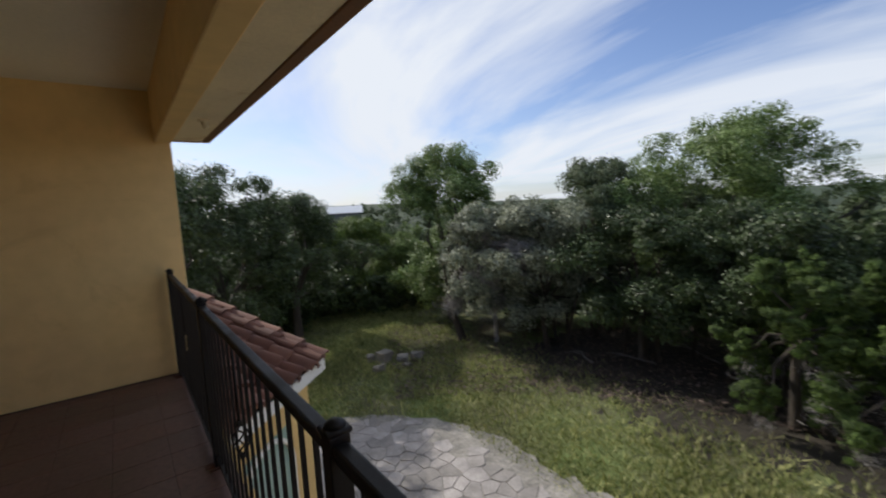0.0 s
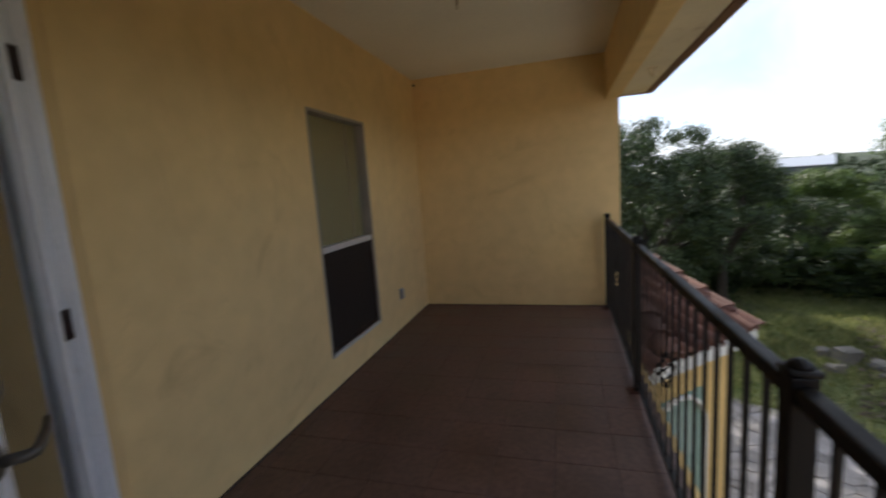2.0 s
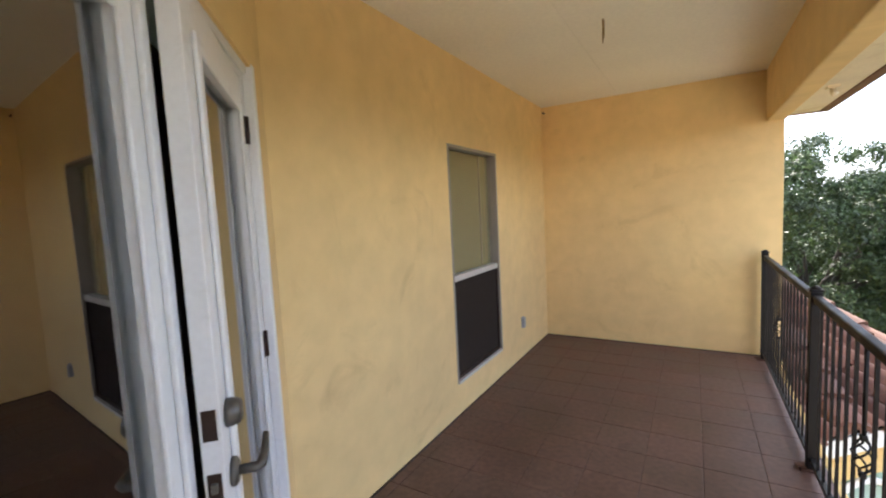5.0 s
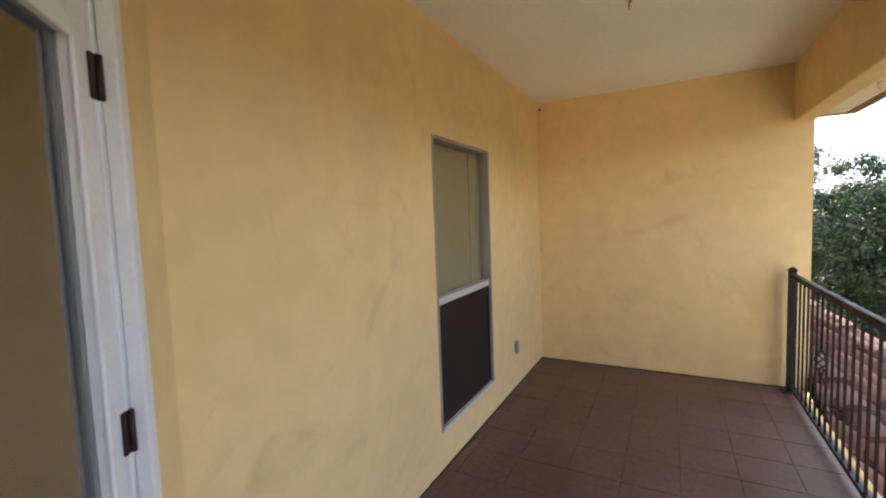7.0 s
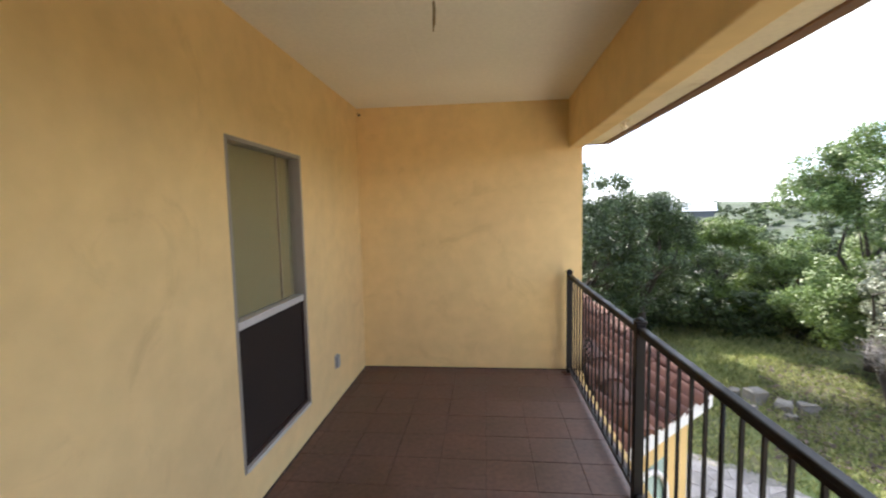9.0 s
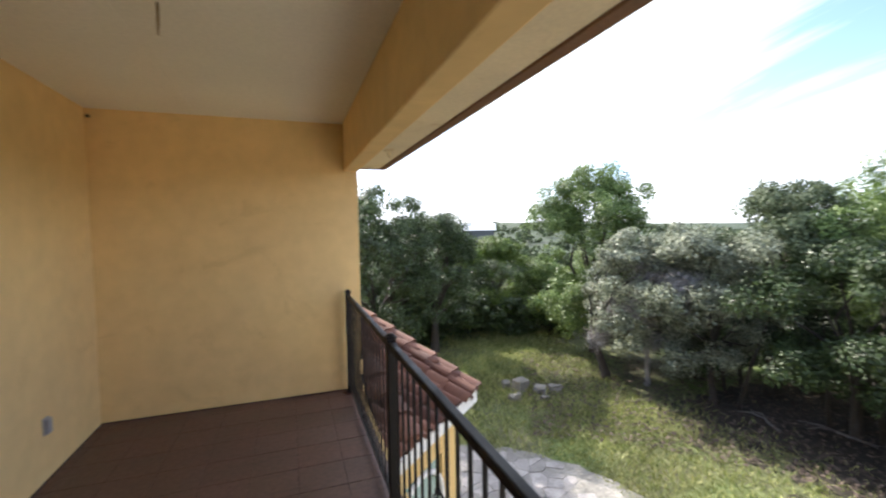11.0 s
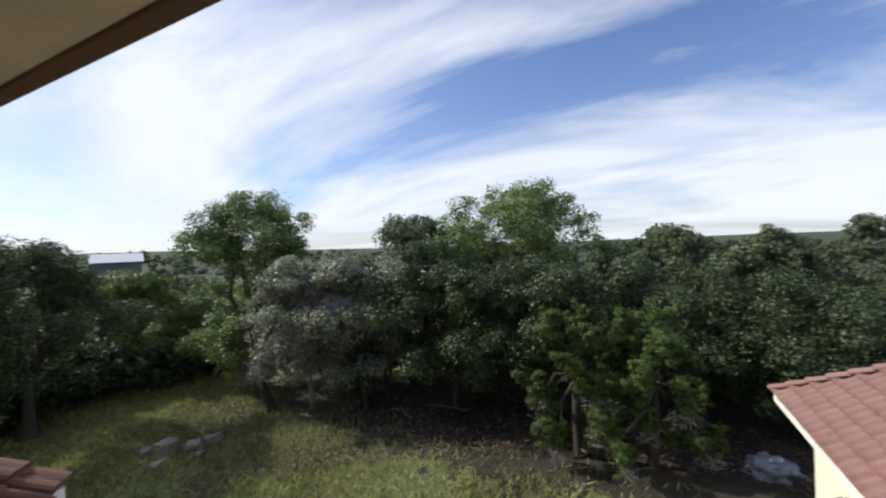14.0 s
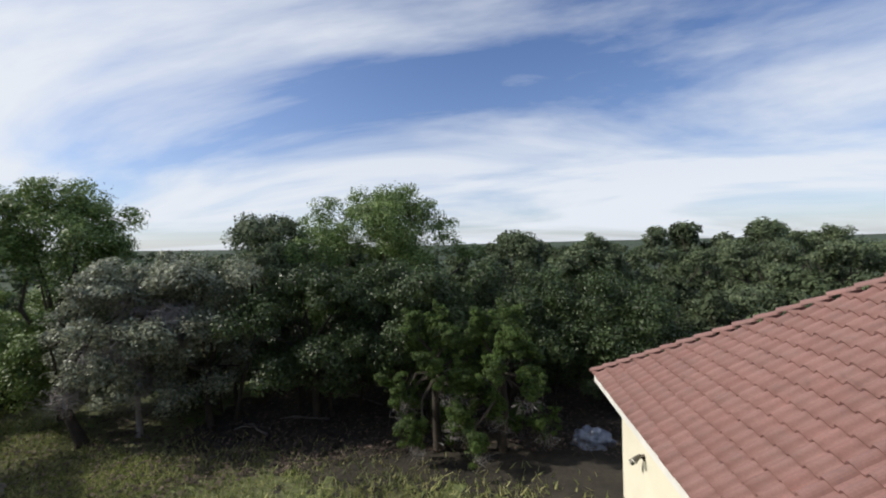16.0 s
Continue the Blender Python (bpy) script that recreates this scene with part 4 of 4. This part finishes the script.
# sage-green oaks on the slope beyond the wing
for x, y, top, w, seed in ((23.0, -6.2, 2.0, 2.4, 81), (22.0, -9.8, 2.1, 2.6, 82), (19.5, -11.6, 1.5, 2.2, 83), (21.5, -2.8, 1.5, 1.7, 84), (17.6, -7.0, 0.0, 2.0, 85), (24.0, 0.6, 1.9, 1.9, 86), (26.5, -14.5, 2.0, 2.8, 87)):
    TREES.append(oak("oak_tree", "sage-green rounded oak on the slope beyond the wing", x, y, top - 4.3, top, w, w, 28, 20000, LEAF_SAGE, seed, leaf=(0.14, 0.06), rad=(0.45, 0.85), trunk=0.13))
# oaks beyond the bay, their backlit darkness put into the leaf colour
TREES.append(oak("oak_tree", "dense backlit-dark oak beyond the bay roof", 4.3, 14.8, -2.4, 2.7, 2.3, 2.3, 34, 30000, LEAF_SHADED, 51, rad=(0.6, 1.0), extra=(((0.0, 0.2, 2.7), 0.7), ((0.9, 0.0, 2.3), 0.7))))
TREES.append(oak("oak_tree", "dense backlit-dark oak beyond the bay roof", 6.9, 16.4, -2.6, 1.9, 2.2, 2.0, 28, 24000, LEAF_SHADED, 53, rad=(0.6, 1.0)))
TREES.append(oak("oak_tree", "backlit-dark oak standing behind the house corner", 2.3, 12.6, -1.5, 2.6, 2.0, 2.0, 22, 16000, LEAF_SHADED, 55, rad=(0.6, 1.0)))
# bright shrubs on the far side of the clearing
TREES.append(oak("shrub", "bright green shrub beyond the clearing", 11.1, 19.3, -2.4, 0.8, 2.1, 1.9, 20, 16000, LEAF_LIGHT, 61, rad=(0.5, 0.9), trunk=0.08))
TREES.append(oak("shrub", "dark green shrub beyond the clearing", 9.1, 20.4, -2.9, 0.1, 2.4, 1.8, 20, 14000, LEAF_SHADED, 63, rad=(0.5, 0.9), trunk=0.08))
TREES.append(oak("shrub", "dark green shrub beyond the clearing", 13.2, 18.6, -2.9, -0.5, 2.3, 1.9, 20, 14000, LEAF_OAK, 65, rad=(0.5, 0.9), trunk=0.08))


# dead grey twigs caught in the half-dead tree
def dead_twigs():
    e = empty("dead_branches", pose(12.0, 10.75, GROUND))
    tagged(e, "mass of dead grey twigs and lichen in a bare crown", "tree")
    bm = bmesh.new()
    cs = [(rng.normal() * 0.75, rng.normal() * 0.75, 2.9 + rng.normal() * 0.75) for _ in range(22)]
    limbs(bm, (0, 0, 0), cs, 0.07, 5, 0.3, 1.6)
    part("trunk", bm, GREY_BARK, e)
    v, f = leaf_cloud(cs, [0.6] * len(cs), [700] * len(cs), 0.34, 0.013, up=0.2)
    raw("brushwood", v, f, GREY_BARK, e)


dead_twigs()


def cedar(x, y, top, width, seed, leaves=30000):
    """A ragged cedar: plumes that rise from outward branches, with gaps between them."""
    e = empty("cedar_tree", pose(x, y, GROUND))
    tagged(e, "feathery yellow-green cedar with drooping grey lower branches", "tree")
    r = random.Random(seed)
    H = top - GROUND
    cs, rs, tips = [], [], []
    for i in range(15):
        u = (i + 0.3) / 15
        z = 0.32 + u * (H - 0.8)
        k = width * (1.2 - u * 0.6) * r.uniform(0.55, 1.25)
        a = i * 2.4 + r.uniform(-0.5, 0.5)
        tip = Vector((k * math.cos(a), k * math.sin(a), z))
        tips.append(tip)
        for q in range(6):
            s = r.uniform(0.6, 1.05)
            cs.append((tip.x * s + r.uniform(-0.18, 0.18), tip.y * s + r.uniform(-0.18, 0.18), tip.z + (s - 0.8) * 0.4 + r.uniform(-0.10, 0.28)))
            rs.append(r.uniform(0.13, 0.28))
    for q in range(5):
        cs.append((r.uniform(-0.22, 0.22), r.uniform(-0.22, 0.22), H - 0.2 * q - 0.1))
        rs.append(0.12 + 0.03 * q)
    tot = sum(q * q for q in rs)
    v, f = leaf_cloud(cs, rs, [int(leaves * q * q / tot) for q in rs], 0.056, 0.020, up=0.9, squash=1.7, shell=0.45, tufts=6, loose=0.55)
    raw("crown", v, f, LEAF_CEDAR, e)
    v, f = leaf_cloud([(t.x * 0.8, t.y * 0.8, t.z - 0.3) for t in tips[:9]], [0.32] * 9, [90] * 9, 0.26, 0.009, droop=0.9)
    raw("dead_foliage", v, f, GREY_BARK, e, "drooping grey dead twigs")
    bm = bmesh.new()
    limbs(bm, (0, 0, 0), tips, 0.10, seed, 0.15, H * 0.6)
    part("trunk", bm, BARK, e)
    return e


cedar(12.1, 2.4, 0.35, 1.05, 3, 90000)
cedar(12.4, 0.85, 0.25, 1.05, 4, 90000)
cedar(13.8, 2.9, 0.5, 1.0, 6, 50000)


# thicket under and behind the oaks
def thicket():
    cs, rs = [], []
    r = np.random.default_rng(99)
    for i in range(420):
        t = r.random()
        a = radians(-52 + 138 * t)
        d = r.uniform(14.0, 25)
        x, y = 2 + d * math.cos(a), 0.5 + d * math.sin(a)
        if y > 9.5 and x < 13.5 and y < 17.5 or math.hypot(x - 2, y) < 14:
            continue
        cs.append((x, y, GROUND + r.uniform(0.3, 1.9)))
        rs.append(r.uniform(0.6, 1.1))
    # dark bushes along the far side of the clearing
    for i in range(150):
        x, y = r.uniform(1.5, 14.5), r.uniform(16.8, 22.5)
        cs.append((x, y, GROUND + r.uniform(0.2, 1.7)))
        rs.append(r.uniform(0.6, 1.0))
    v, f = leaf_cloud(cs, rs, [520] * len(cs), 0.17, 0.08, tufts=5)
    tagged(raw("undergrowth", v, f, LEAF_SHADED), "dense shade-darkened undergrowth below the oaks", "undergrowth", kind="stuff")
    # bare stems in the shade
    bm = bmesh.new()
    for i in range(60):
        a = radians(-30 + 75 * r.random())
        d = r.uniform(12.5, 19)
        x, y = 2 + d * math.cos(a), 0.5 + d * math.sin(a)
        if y > 10:
            continue
        k = r.uniform(0.03, 0.07)
        dx, dy = r.uniform(-0.6, 0.6, 2)
        tube(bm, [(x, y, GROUND - 0.1), (x + dx * 0.4, y + dy * 0.4, GROUND + 1.2), (x + dx, y + dy, GROUND + 2.6)], [k, k * 0.8, k * 0.5], 6)
    tagged(part("stems", bm, BARK), "dark bare stems in the shade of the wood", "stems", kind="stuff")


thicket()


# middle distance: oaks and cedars copied over the slope
def far_trees():
    proto = [oak("oak_tree", "far rounded oak on the wooded slope", 27.0, 1.4, -3.0, 1.9, 2.4, 2.4, 22, 9000, LEAF_FAR, 71, leaf=(0.26, 0.13), rad=(0.7, 1.2)),
             oak("oak_tree", "far rounded oak on the wooded slope", 33.0, -11.0, -3.5, 2.3, 3.4, 3.4, 26, 10000, LEAF_FAR, 73, leaf=(0.28, 0.14), rad=(0.8, 1.3))]
    spots = [(26.5, -1.4, 0.90, 0), (30.5, -14.6, 0.98, 1), (24.0, -5.2, 0.70, 0), (28.0, -8.0, 0.72, 1), (22.0, -2.0, 0.75, 0), (20.5, -5.5, 0.62, 0),
             (25.0, -13.0, 0.66, 0), (36.0, -18.0, 0.9, 1), (21.5, 2.5, 0.8, 0), (22.0, 8.5, 0.85, 1), (20.0, 13.0, 0.8, 0), (17.0, 18.0, 0.75, 1), (24.0, 16.0, 0.8, 0),
             (14.0, 24.0, 0.7, 1), (9.0, 26.0, 0.7, 0), (5.0, 23.0, 0.85, 1), (20.0, 25.0, 0.75, 0), (30.0, 8.0, 0.8, 1), (38.0, -6.0, 0.85, 0), (1.0, 20.0, 0.95, 0), (17.0, -6.0, 0.60, 0), (18.5, -9.0, 0.62, 1)]
    for x, y, s, k in spots:
        m = pose(x, y, GROUND, 0, 0, (x * 37 + y * 53) % 360)
        o = copy_thing(proto[k], m)
        o.scale = (s, s, s)
        tagged(o, group="oaks on the wooded slope")


far_trees()


def far_woods():
    """Woods out to the hills, in ever coarser leaves."""
    r = np.random.default_rng(12)
    vs = []
    for lo, hi, n, size, per, leaf in ((34, 70, 230, 2.1, 620, 0.42), (70, 150, 420, 2.8, 220, 0.85), (150, 420, 900, 3.8, 70, 2.2)):
        a = np.radians(r.uniform(-62, 96, n))
        d = np.sqrt(r.uniform(lo ** 2, hi ** 2, n))
        x, y = 2 + d * np.cos(a), d * np.sin(a)
        z = ground_height(x, y)
        top = r.uniform(0.55, 1.25, n)
        cs = [(x[i], y[i], z[i] + size * top[i] * 0.8) for i in range(n)]
        v, f = leaf_cloud(cs, list(size * top), [per] * n, leaf, leaf * 0.6, squash=0.75, shell=0.35, tufts=6)
        vs.append(v)
    v = np.concatenate(vs)
    tagged(raw("far_woods", v, np.arange(len(v)).reshape(-1, 4), LEAF_FAR), "green woods stretching to the far hills", "woods", kind="stuff")


far_woods()


# far building with a pale metal roof
def far_building():
    e = empty("far_building", pose(64.0, 137.5, -2.6, 0, 0, -24.6))
    tagged(e, "distant low building with a white metal roof", "building")
    boxpart("wall", (-5.5, 5.5, -3, 3, -12, 3.2), BARN, e)
    bm = bmesh.new()
    rv = [bm.verts.new(c) for c in ((-6, -3.6, 3.2), (6, -3.6, 3.2), (6, 3.6, 3.2), (-6, 3.6, 3.2), (-6, 0, 5.6), (6, 0, 5.6))]
    for q in ((0, 1, 5, 4), (2, 3, 4, 5), (0, 4, 3), (1, 2, 5), (3, 2, 1, 0)):
        bm.faces.new([rv[i] for i in q])
    part("roof", bm, METAL_ROOF, e, "white metal roof")


far_building()
# ---- yard ----
def yard():
    edge = [(2.2, -0.5), (4.0, 0.0), (6.2, 2.2), (7.6, 3.2), (7.4, 4.6), (7.6, 5.9), (7.1, 7.3), (6.2, 8.6), (5.0, 9.4), (3.4, 9.6), (2.2, 9.4)]
    bm = bmesh.new()
    fine = []
    for i, (x, y) in enumerate(edge):
        x2, y2 = edge[(i + 1) % len(edge)]
        for k in range(6):
            u = k / 6
            fine.append((x + (x2 - x) * u + rng.normal() * 0.07, y + (y2 - y) * u + rng.normal() * 0.07))
    prism(bm, fine, GROUND - 0.3, GROUND + 0.075)
    g = structure(part("pavement", bm, GRAVEL), "yard of broken pale limestone and gravel", "pavement")
    return g


pavement = yard()


def inside_yard(x, y):
    return 2.3 < x < 7.3 - 0.02 * (y - 5) ** 2 and 1.2 + max(0, (6.6 - x)) * -0.5 < y < 9.3 - max(0, x - 5) * 0.95 and y > (x - 4.6) * 0.9


def rubble():
    e = empty("rubble_heap", pose(8.0, 11.6, GROUND))
    tagged(e, "heap of broken stone blocks on the grass", "rubble")
    for x, y, s, h, a in ((0.0, 0.1, 0.44, 0.36, 20), (0.5, -0.2, 0.42, 0.18, 50), (-0.5, -0.5, 0.3, 0.2, 10), (0.95, -0.35, 0.38, 0.20, -20), (0.3, -0.75, 0.22, 0.12, 33), (-0.25, 0.5, 0.3, 0.2, 70)):
        bm = bmesh.new()
        box(bm, -s / 2, s / 2, -s / 2.6, s / 2.6, -0.05, h, 0.03)
        for v in bm.verts:
            v.co += Vector((rng.normal(), rng.normal(), rng.normal())) * 0.025
        part("block", bm, OLD_STONE, e, m=pose(x, y, 0, 3, 4, a))


rubble()


def debris():
    bm = bmesh.new()
    bmesh.ops.create_icosphere(bm, subdivisions=4, radius=1)
    for v in bm.verts:
        k = 1 + 0.35 * noise.noise(v.co * 2.3) + 0.2 * noise.noise(v.co * 6)
        v.co = Vector((v.co.x * 0.36 * k, v.co.y * 0.48 * k, max(-0.05, v.co.z * 0.30 * k)))
    for f in bm.faces:
        f.smooth = True
    tagged(part("crumpled_sheeting", bm, PLASTIC_SHEET, m=pose(12.9, -1.35, GROUND + 0.05)), "crumpled pale plastic sheeting lying under the trees", "sheeting")


debris()


def fallen_wood():
    for x, y, a, l in ((15.2, 5.6, 60, 2.2), (14.6, 3.6, 75, 1.6), (15.8, 4.2, 40, 2.6), (13.4, 6.6, 95, 1.5), (12.6, 7.6, 60, 1.2)):
        bm = bmesh.new()
        tube(bm, [(-l / 2, 0, 0.05), (-l / 6, 0.08, 0.10), (l / 5, -0.05, 0.09), (l / 2, 0.06, 0.05)], [0.034, 0.032, 0.028, 0.014], 7)
        tube(bm, [(0, 0.02, 0.095), (0.15, 0.3, 0.18), (0.3, 0.5, 0.12)], [0.025, 0.018, 0.01], 5)
        tagged(part("fallen_branch", bm, FALLEN_WOOD, m=pose(x, y, GROUND, 0, 0, a)), "pale dead branch lying in the shade", "branch", "fallen branches")


fallen_wood()


def litter_and_grass():
    # leaf litter under the trees
    n = 16000
    a = np.radians(rng.uniform(-25, 62, n))
    d = rng.uniform(10.2, 17, n)
    p = np.stack([2 + d * np.cos(a), d * np.sin(a), np.full(n, GROUND + 0.07) + rng.random(n) * 0.05], 1)
    ax = rng.normal(size=(n, 3)) * np.array([1, 1, 0.25])
    ax *= (rng.uniform(0.025, 0.075, n) / np.linalg.norm(ax, axis=1))[:, None]
    sd = np.stack([-ax[:, 1], ax[:, 0], rng.normal(size=n) * 0.02], 1) * 0.45
    v = np.stack([p - ax, p + sd, p + ax, p - sd], 1).reshape(-1, 3)
    tagged(raw("leaf_litter", v, np.arange(4 * n).reshape(-1, 4), RED_LITTER), "dry reddish leaf litter under the trees", "leaf litter", kind="stuff")
    # tufts of grass, thick on the clearing and thin towards the wood
    n = 190000
    x = rng.uniform(4.5, 15, n)
    y = rng.uniform(-1.5, 20, n)
    patch = np.sin(x * 1.1 + 0.7 * np.sin(y * 0.8)) * np.sin(y * 0.9 + x * 0.3) + 0.5 * np.sin(x * 3.1) * np.sin(y * 2.7)
    keep = (rng.random(n) < 0.68 + 0.40 * patch) & ((x > 7.1) | (y > 9.2 - np.maximum(0, x - 5) * 0.7)) & (x - 6.6 > (2.2 - y) * 0.5) & (x < 9.7 + 0.14 * y + rng.normal(size=n) * 0.9) & ((y < 9.6) | (x < 10.6 + 0.35 * (y - 9)))
    x, y = x[keep], y[keep]
    n = len(x)
    h = rng.uniform(0.02, 0.11, n) + 0.13 * (rng.random(n) < 0.10) * rng.random(n)
    lean = rng.normal(size=(n, 2)) * 0.09
    w = rng.uniform(0.010, 0.022, n)
    th = rng.uniform(0, math.pi, n)
    base = np.stack([x, y, np.full(n, GROUND)], 1)
    side = np.stack([np.cos(th) * w, np.sin(th) * w, np.zeros(n)], 1)
    tip = base + np.stack([lean[:, 0], lean[:, 1], h + 0.05], 1)
    v = np.stack([base - side, base + side, tip], 1).reshape(-1, 3)
    tagged(raw("grass", v, np.arange(3 * n).reshape(-1, 3), GRASS), "patchy green and straw-coloured grass", "grass", kind="stuff")


litter_and_grass()


# flat stones bedded in the yard: broken slabs that fit one another with narrow joints
def stones():
    r = random.Random(3)
    step = 0.33
    seeds = {}
    for i in range(-1, 13):
        for j in range(-1, 31):
            seeds[i, j] = (3.6 + (i + (0.5 if j % 2 else 0)) * step + r.uniform(-0.17, 0.17), 0.6 + j * step * 0.87 + r.uniform(-0.17, 0.17))
    count = 0
    for (i, j), (x, y) in seeds.items():
        if not inside_yard(x, y) or r.random() < 0.04 or count >= 300:
            continue
        cell = [(-0.5, -0.5), (0.5, -0.5), (0.5, 0.5), (-0.5, 0.5)]
        for di in (-2, -1, 0, 1, 2):
            for dj in (-2, -1, 0, 1, 2):
                other = seeds.get((i + di, j + dj))
                if other is None or (di, dj) == (0, 0):
                    continue
                nx, ny = other[0] - x, other[1] - y
                ln = math.hypot(nx, ny)
                nx, ny, lim = nx / ln, ny / ln, ln / 2 - 0.005
                cut = []
                for k, (ax, ay) in enumerate(cell):
                    bx, by = cell[(k + 1) % len(cell)]
                    da, db = ax * nx + ay * ny - lim, bx * nx + by * ny - lim
                    if da <= 0:
                        cut.append((ax, ay))
                    if da * db < 0:
                        u = da / (da - db)
                        cut.append((ax + (bx - ax) * u, ay + (by - ay) * u))
                cell = cut
        if len(cell) < 3:
            continue
        bm = bmesh.new()
        lo = [bm.verts.new((px, py, -0.02)) for px, py in cell]
        hi = [bm.verts.new((px * 0.985, py * 0.985, 0.009)) for px, py in cell]
        top = [bm.verts.new((px * 0.90, py * 0.90, 0.014 + r.uniform(-0.003, 0.003))) for px, py in cell]
        n = len(cell)
        for k in range(n):
            bm.faces.new((lo[k], lo[(k + 1) % n], hi[(k + 1) % n], hi[k]))
            bm.faces.new((hi[k], hi[(k + 1) % n], top[(k + 1) % n], top[k]))
        bm.faces.new(top)
        part("paving_stone", bm, STONE, pavement, m=pose(x, y, GROUND + 0.078, r.uniform(-3, 3), r.uniform(-3, 3), 0))
        count += 1


stones()


# floor tiles of the balcony
def floor_tiles():
    T, gap = 0.3065, 0.0035
    bm = bmesh.new()
    box(bm, -T / 2 + gap / 2, T / 2 - gap / 2, -T / 2 + gap / 2, T / 2 - gap / 2, -0.010, 0.0, 0.0025)
    me = bpy.data.meshes.new("floor_tile")
    bm.to_mesh(me)
    bm.free()
    me.materials.append(FLOOR_TILE)
    r = random.Random(8)
    for i in range(-1, 7):
        for j in range(-9, 9):
            y = 2.40 + (j + 0.5) * T
            x = 0.382 + (i + 0.5) * T - T
            if x + T / 2 > EDGE_X + 0.02 or y + T / 2 > W_END + 0.2 or y < -0.45:
                continue
            if Vector((x, y - CORNER_Y, 0)).dot(DOOR_N) < -0.15:
                continue
            o = new("floor_tile", me)
            o.parent = floor
            o.matrix_basis = pose(x, y, r.uniform(-0.0006, 0.0006), r.uniform(-0.1, 0.1), r.uniform(-0.1, 0.1), 0)


floor_tiles()
